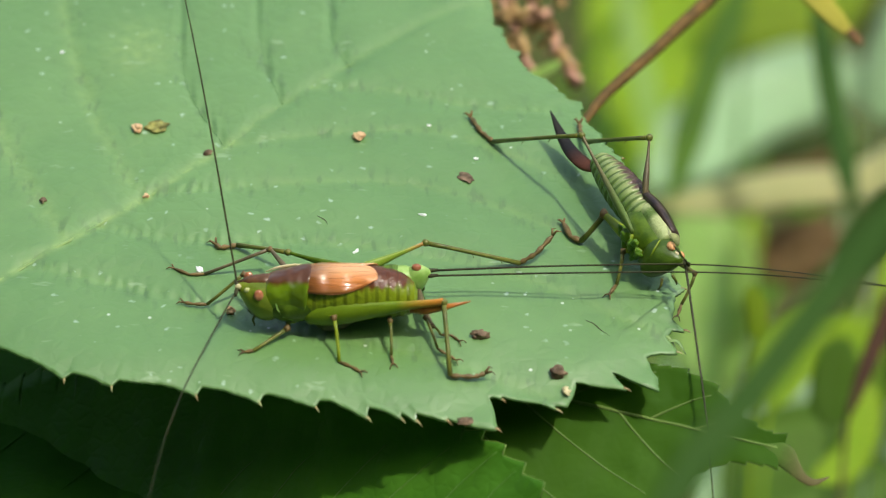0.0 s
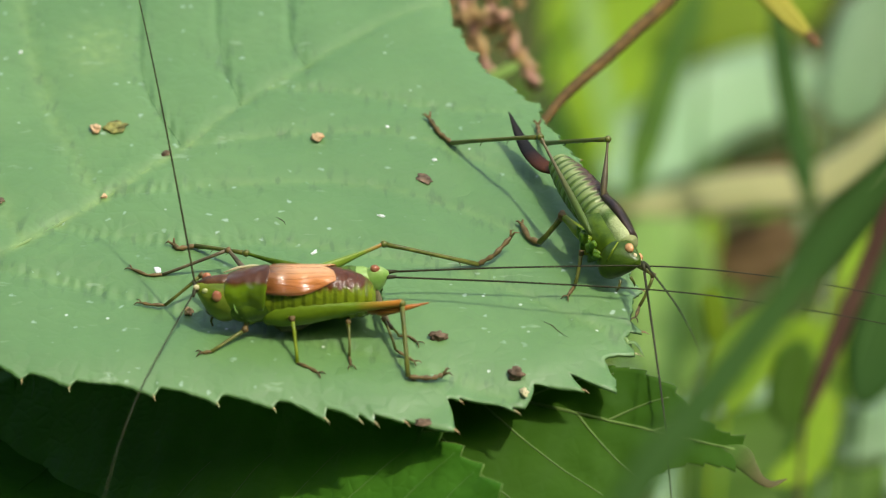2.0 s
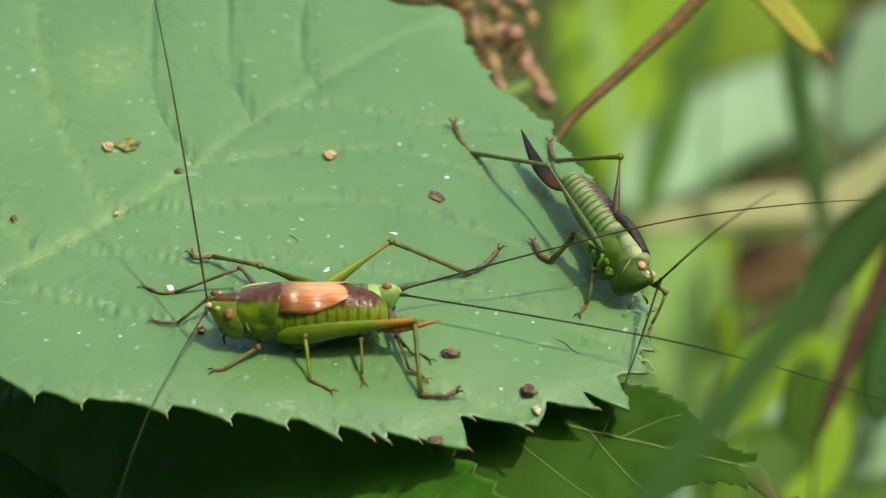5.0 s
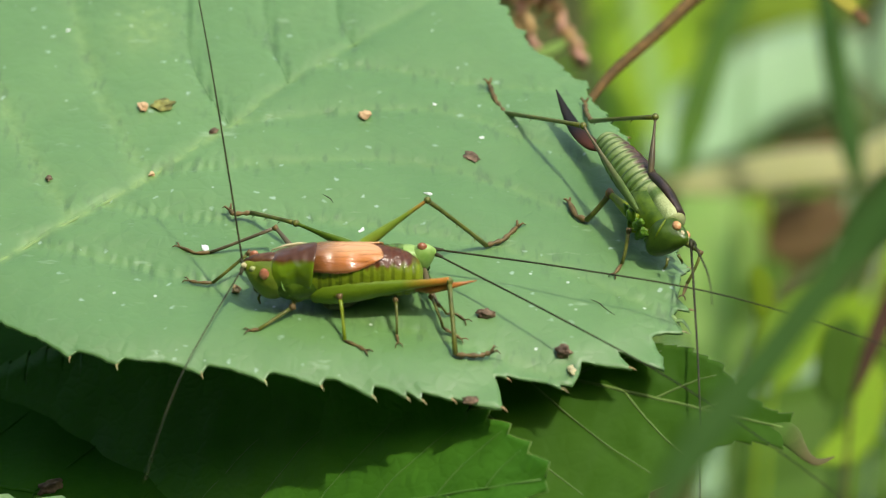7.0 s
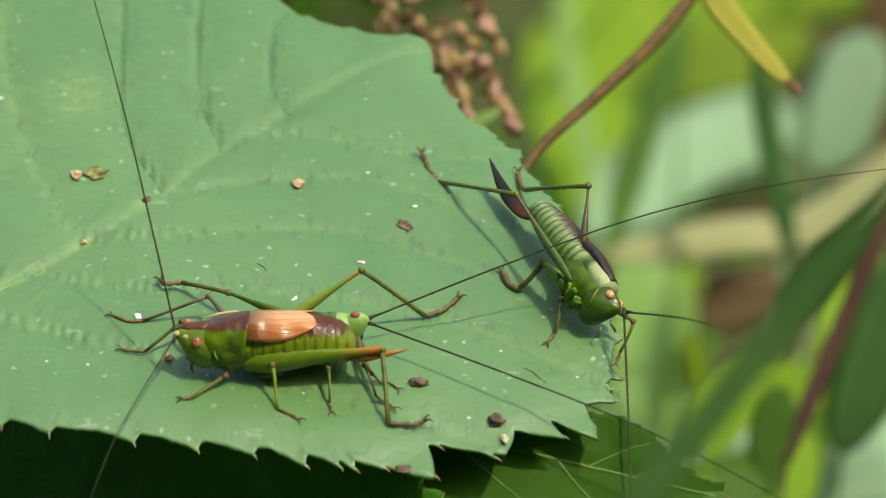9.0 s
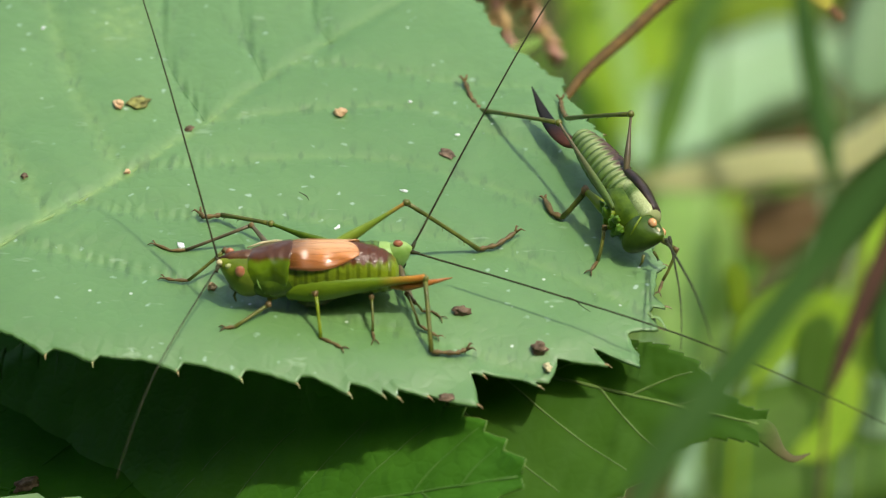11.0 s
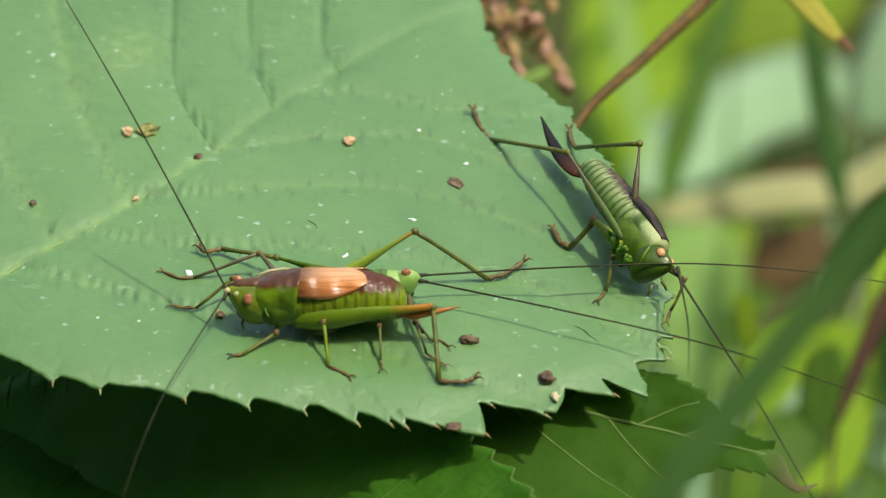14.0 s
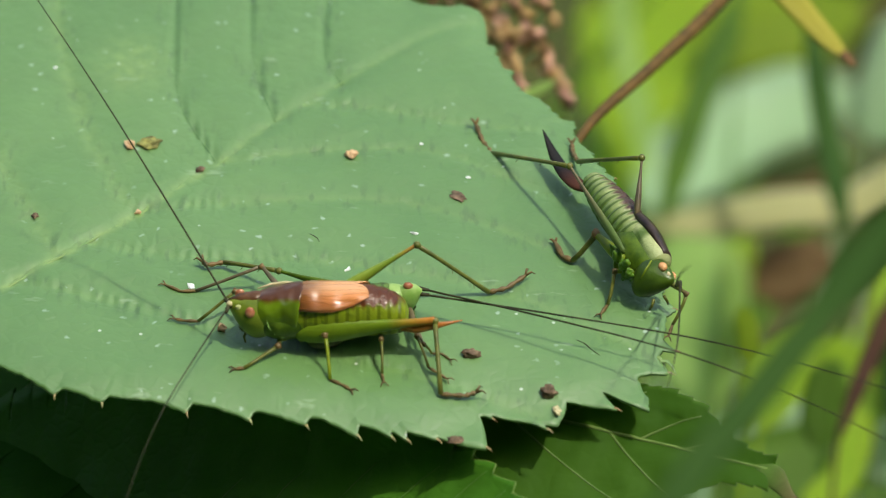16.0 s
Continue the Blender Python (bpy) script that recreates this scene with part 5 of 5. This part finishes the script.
far_leaves()


# ---- ground and grass ----
def ground():
    bm = bmesh.new()
    n = 60
    vs = []
    for i in range(n + 1):
        for j in range(n + 1):
            x, y = [math.copysign(abs(k) ** 3, k) * 400.0 for k in (2 * i / n - 1, 2 * j / n - 1)]
            vs.append(bm.verts.new((x, y, 0.02 * noise.noise((x * 3, y * 3, 0)))))
    for i in range(n):
        for j in range(n):
            a = i * (n + 1) + j
            bm.faces.new((vs[a], vs[a + n + 1], vs[a + n + 2], vs[a + 1]))
    ob = part("ground", bm, SOIL)
    tagged(ob, "brown soil overgrown with low green", "ground", "", "structure")


def meadow():
    rnd = random.Random(7)
    verts, faces = [], []
    for k in range(9000):
        x, y = (rnd.gauss(0.0, 0.9), rnd.gauss(0.6, 0.9)) if k < 2400 else (rnd.gauss(0, 2.2), rnd.gauss(0.6, 2.2))
        if abs(x) < 0.16 and -0.4 < y < 0.12 or -0.02 < x < 0.2 and 0.1 < y < 0.62 and k % 3:
            continue
        h = rnd.uniform(0.10, 0.30) * (1.0 if y > 0.25 else 0.6)
        a, lean, w = rnd.uniform(0, 6.283), rnd.uniform(0.1, 0.9), rnd.uniform(0.003, 0.007)
        d, s = Vector((math.cos(a), math.sin(a), 0)), Vector((-math.sin(a), math.cos(a), 0))
        b = len(verts)
        for i in range(6):
            u = i / 5
            p = Vector((x, y, 0)) + d * lean * h * u * u + Vector((0, 0, h * (u - 0.25 * lean * u * u)))
            q = w * (1 - u) ** 0.6 + 0.0003
            verts += [p - s * q, p + s * q]
        for i in range(5):
            faces.append((b + 2 * i, b + 2 * i + 1, b + 2 * i + 3, b + 2 * i + 2))
    me = bpy.data.meshes.new("meadow_grass")
    me.from_pydata([tuple(v) for v in verts], [], faces)
    me.materials.append(GRASS)
    tagged(new("meadow_grass", me), "tangled green grass under and behind the leaf", "grass", "", "stuff")


def scrub():
    """Unseen leafy bushes, added round and behind the camera to shut out the low sky."""
    rnd = random.Random(11)
    verts, faces = [], []
    for k in range(32000):
        a = rnd.uniform(math.pi * 0.86, math.pi * 2.14)
        bulge = noise.noise((math.cos(a) * 2.5, math.sin(a) * 2.5, 4.0))
        r = rnd.uniform(0.75, 1.35 + 0.6 * max(0.0, bulge))
        z = rnd.uniform(0.0, 1.0) ** 0.8 * (1.65 + 0.6 * bulge + 2.0 * max(0.0, -math.sin(a))) * (1.0 - 0.5 * max(0.0, math.cos(a)) ** 0.7)
        c = Vector((math.cos(a) * r, math.sin(a) * r * 0.95 - 0.25, z))
        n = Vector((rnd.gauss(0, 1), rnd.gauss(0, 1), rnd.gauss(0, 1) + 0.8)).normalized()
        u = n.orthogonal().normalized()
        v, w = n.cross(u), rnd.uniform(0.022, 0.05)
        b = len(verts)
        for p, q in ((-1.0, 0.0), (-0.3, 0.55), (0.5, 0.5), (1.2, 0.0), (0.5, -0.5), (-0.3, -0.55)):
            verts.append(c + u * (p * w) + v * (q * w) + n * (0.1 * w * (1 - abs(q))))
        faces += [(b, b + 1, b + 2, b + 3), (b, b + 3, b + 4, b + 5)]
    me = bpy.data.meshes.new("sky_block_scrub")
    me.from_pydata([tuple(v) for v in verts], [], faces)
    me.materials.append(GRASS_DARK)
    tagged(new("sky_block_scrub", me), "unseen dense green scrub added around the camera to block sky light", "bush", "", "stuff")


ground()
meadow()
scrub()


# ---- what moves ----
AWAY = Vector((0, math.cos(radians(DOWN)), -math.sin(radians(DOWN))))


def point_feeler(ob, root, heading, rows):
    """Keys an antenna at its root by rows of (seconds, direction in the body's space)."""
    away = Matrix.Rotation(-radians(heading), 3, "Z") @ AWAY
    keys = []
    for t, *d in rows:
        x = Vector(d).normalized()
        y = (away - x * away.dot(x)).normalized()
        m = Matrix((x, y, x.cross(y))).transposed().to_4x4()
        keys.append((t, Matrix.Translation(Vector(root) * MM) @ m))
    walk(ob, keys)


def step_leg(thigh, shin, hip, rows):
    """Keys thigh and shin by rows of (seconds, knee, ankle) in the body's space, in mm."""
    a, b = [], []
    n1 = max(v.co.x for v in thigh.data.vertices) / MM
    for t, knee, ankle in rows:
        m = aim(hip, knee)
        k = m @ Vector((n1 * MM, 0, 0))
        a.append((t, m))
        b.append((t, m.inverted() @ aim(k / MM, ankle)))
    walk(thigh, a)
    walk(shin, b)


def motions():
    body, thigh, shin, up, down = FIRST
    early, lifted = ((-8.06, -6.41, 3.5), (-16.26, -7.54, 0.15)), ((-7.63, -6.44, 6.8), (-13.33, -8.86, 0.15))
    drawn, late = ((-7.63, -4.8, 7.2), (-12.82, -7.08, 0.15)), ((-7.97, -5.03, 6.5), (-14.26, -6.16, 0.15))
    step_leg(thigh, shin, (-0.5, -1.8, 3.2), [(0, *early), (3.8, *early), (5.6, *lifted), (6.0, *lifted), (6.5, *drawn), (8.2, *drawn), (10.3, *late), (16, *late)])
    raised = [
        (0, 0.194, -0.631, 0.751), (0.5, 0.204, -0.627, 0.752), (1, 0.202, -0.631, 0.749), (1.5, 0.194, -0.629, 0.752), (2, 0.209, -0.630, 0.748),
        (2.5, 0.200, -0.631, 0.750), (3, 0.213, -0.622, 0.753), (3.5, 0.206, -0.624, 0.754), (6, 0.171, -0.635, 0.754), (6.5, 0.163, -0.637, 0.753),
        (7, 0.183, -0.635, 0.750), (7.5, 0.186, -0.634, 0.751), (8, 0.198, -0.625, 0.755), (10.5, 0.307, -0.610, 0.730), (11, 0.294, -0.619, 0.728),
        (11.5, 0.364, -0.605, 0.708), (12, 0.395, -0.593, 0.702), (12.5, 0.455, -0.571, 0.683), (13, 0.484, -0.562, 0.670), (13.5, 0.495, -0.557, 0.667),
        (14.5, 0.514, -0.549, 0.659), (15, 0.540, -0.537, 0.648), (16, 0.546, -0.536, 0.643),
    ]
    point_feeler(up, (8.2, 0.2, 4.1), 180, raised)
    point_feeler(down, (8.3, 0.6, 3.9), 180, [(0, 0.233, 0.972, -0.016), (7, 0.257, 0.966, -0.017), (16, 0.284, 0.959, -0.016)])
    body, (thigh, shin), a, b = SECOND
    still, raised_leg = ((-8.44, 3.63, 2.0), (-13.1, 6.84, 0.15)), ((-8.4, 4.08, 2.6), (-13.4, 8.7, 0.15))
    back, apart = ((-8.55, 4.05, 2.3), (-13.6, 7.9, 0.15)), ((-9.4, 3.87, 2.0), (-14.6, 7.07, 0.15))
    step_leg(thigh, shin, (-2.0, 0.8, 1.9), [(0, *still), (3.8, *still), (5.8, *raised_leg), (8.2, *raised_leg), (10.3, *back), (11.2, *back), (12.4, *apart), (16, *apart)])
    upper = [
        (0, 0.996, -0.082, -0.023), (0.5, 1.000, 0.012, 0.015), (1, 0.997, -0.069, -0.024), (1.5, 0.996, -0.087, -0.021), (2, 0.996, -0.084, -0.021),
        (2.5, 0.993, -0.113, -0.021), (3, 0.995, -0.096, -0.021), (3.5, 0.986, 0.100, 0.132), (6, 0.990, 0.087, 0.114), (6.5, 0.997, -0.075, -0.034),
        (7, 0.944, -0.329, -0.031), (7.5, 0.994, -0.104, -0.023), (8, 0.939, 0.209, 0.273), (10.5, 0.991, 0.075, 0.111), (11, 0.560, 0.534, 0.633),
        (11.25, 0.398, 0.594, 0.699), (11.5, 0.273, 0.625, 0.732), (11.7, 0.712, 0.456, 0.534), (12, 0.998, -0.052, -0.033), (12.5, 0.995, -0.099, -0.029),
        (13, 0.982, -0.188, -0.025), (13.5, 0.957, -0.291, -0.024), (14, 0.999, -0.032, -0.029), (14.5, 0.960, -0.280, -0.022), (15, 0.931, -0.363, -0.021),
        (15.5, 0.971, -0.236, -0.022), (16, 0.893, -0.449, -0.021),
    ]
    point_feeler(a, (4.1, 0.35, 2.7), 0, upper)
    lower = [
        (0, 0.998, -0.047, -0.029), (0.5, 0.998, -0.050, -0.023), (1, 1.000, -0.020, -0.017), (1.5, 0.970, -0.240, -0.022), (2, 0.989, -0.149, -0.021),
        (2.5, 0.979, -0.205, -0.022), (3, 0.972, -0.236, -0.022), (3.5, 0.920, -0.392, -0.020), (6, 0.957, -0.289, -0.022), (6.5, 0.910, -0.415, -0.022),
        (7, 0.732, -0.680, -0.021), (7.5, 0.815, -0.579, -0.021), (8, 0.808, -0.588, -0.037), (10.5, 0.884, -0.466, -0.039), (11, 0.881, -0.472, -0.041),
        (11.5, 0.919, -0.394, -0.021), (12, 0.925, -0.379, -0.034), (12.5, 0.953, -0.301, -0.033), (13, 0.975, -0.219, -0.033), (13.5, 0.843, -0.537, -0.041),
        (14, 0.933, -0.358, -0.043), (14.5, 0.888, -0.458, -0.033), (15, 0.896, -0.444, -0.032), (15.5, 0.940, -0.337, -0.046), (16, 0.954, -0.299, -0.024),
    ]
    point_feeler(b, (4.1, -0.25, 2.6), 0, lower)
    body, (thigh, shin), a, b = THIRD
    bent, eased = ((-7.98, -0.91, 7.1), (-18.38, -4.57, 0.15)), ((-7.66, -1.21, 5.7), (-18.83, -3.2, 0.15))
    step_leg(thigh, shin, (3.23, -1.6, 4.6), [(0, *bent), (2.6, *bent), (2.95, *eased), (16, *eased)])
    first = [
        (0, 0.840, -0.316, -0.441), (0.5, 0.810, -0.383, -0.444), (1, 0.871, -0.230, -0.434), (1.5, 0.791, -0.422, -0.443), (2, 0.841, -0.314, -0.441),
        (2.5, 0.901, -0.105, -0.420), (3, 0.873, 0.378, -0.309), (3.5, 0.778, -0.221, 0.588), (4.8, 0.674, -0.139, 0.725), (6, -0.328, 0.648, 0.687),
        (6.2, 0.349, 0.932, 0.101), (6.35, 0.914, 0.155, -0.374), (6.5, 0.791, -0.426, -0.439), (7, 0.813, -0.383, -0.439), (7.5, 0.819, -0.367, -0.442),
        (8, 0.770, -0.457, -0.445), (10.5, 0.895, -0.133, -0.426), (11, 0.859, -0.323, 0.397), (11.5, 0.918, 0.032, -0.396), (12, 0.915, 0.011, -0.403),
        (12.5, 0.916, 0.056, -0.396), (13, 0.917, 0.051, -0.396), (13.5, 0.916, 0.043, -0.399), (14, 0.917, 0.083, -0.389), (14.5, 0.865, -0.185, 0.467),
        (15, 0.640, -0.313, 0.702), (16, 0.646, -0.330, 0.688),
    ]
    point_feeler(a, (8.4, 0.95, 3.9), -64.7, first)
    second = [
        (0, 0.472, -0.402, 0.785), (0.25, 0.608, -0.090, 0.789), (0.5, 0.659, 0.424, 0.621), (1, 0.756, 0.002, 0.655), (1.5, 0.942, -0.222, 0.253),
        (2, 0.947, -0.211, 0.242), (2.5, 0.945, -0.287, 0.157), (3, 0.823, -0.524, 0.221), (3.5, 0.431, -0.901, -0.038), (6, 0.677, -0.456, -0.578),
        (6.5, 0.860, -0.458, 0.227), (7, 0.847, -0.365, 0.387), (7.5, 0.789, -0.134, 0.599), (8, 0.743, 0.319, 0.588), (9.3, 0.925, 0.033, 0.378),
        (10.5, 0.898, -0.422, 0.127), (11, 0.898, -0.418, 0.134), (11.5, 0.884, -0.451, 0.121), (12, 0.890, -0.441, 0.117), (12.5, 0.905, -0.425, 0.004),
        (13, 0.906, -0.417, -0.066), (13.5, 0.901, -0.422, -0.097), (14, 0.893, -0.419, 0.166), (14.5, 0.827, -0.540, 0.153), (15, 0.766, -0.639, 0.069),
        (15.5, 0.822, -0.557, 0.117), (16, 0.841, -0.519, 0.154),
    ]
    point_feeler(b, (8.4, 1.25, 3.9), -64.7, second)


motions()
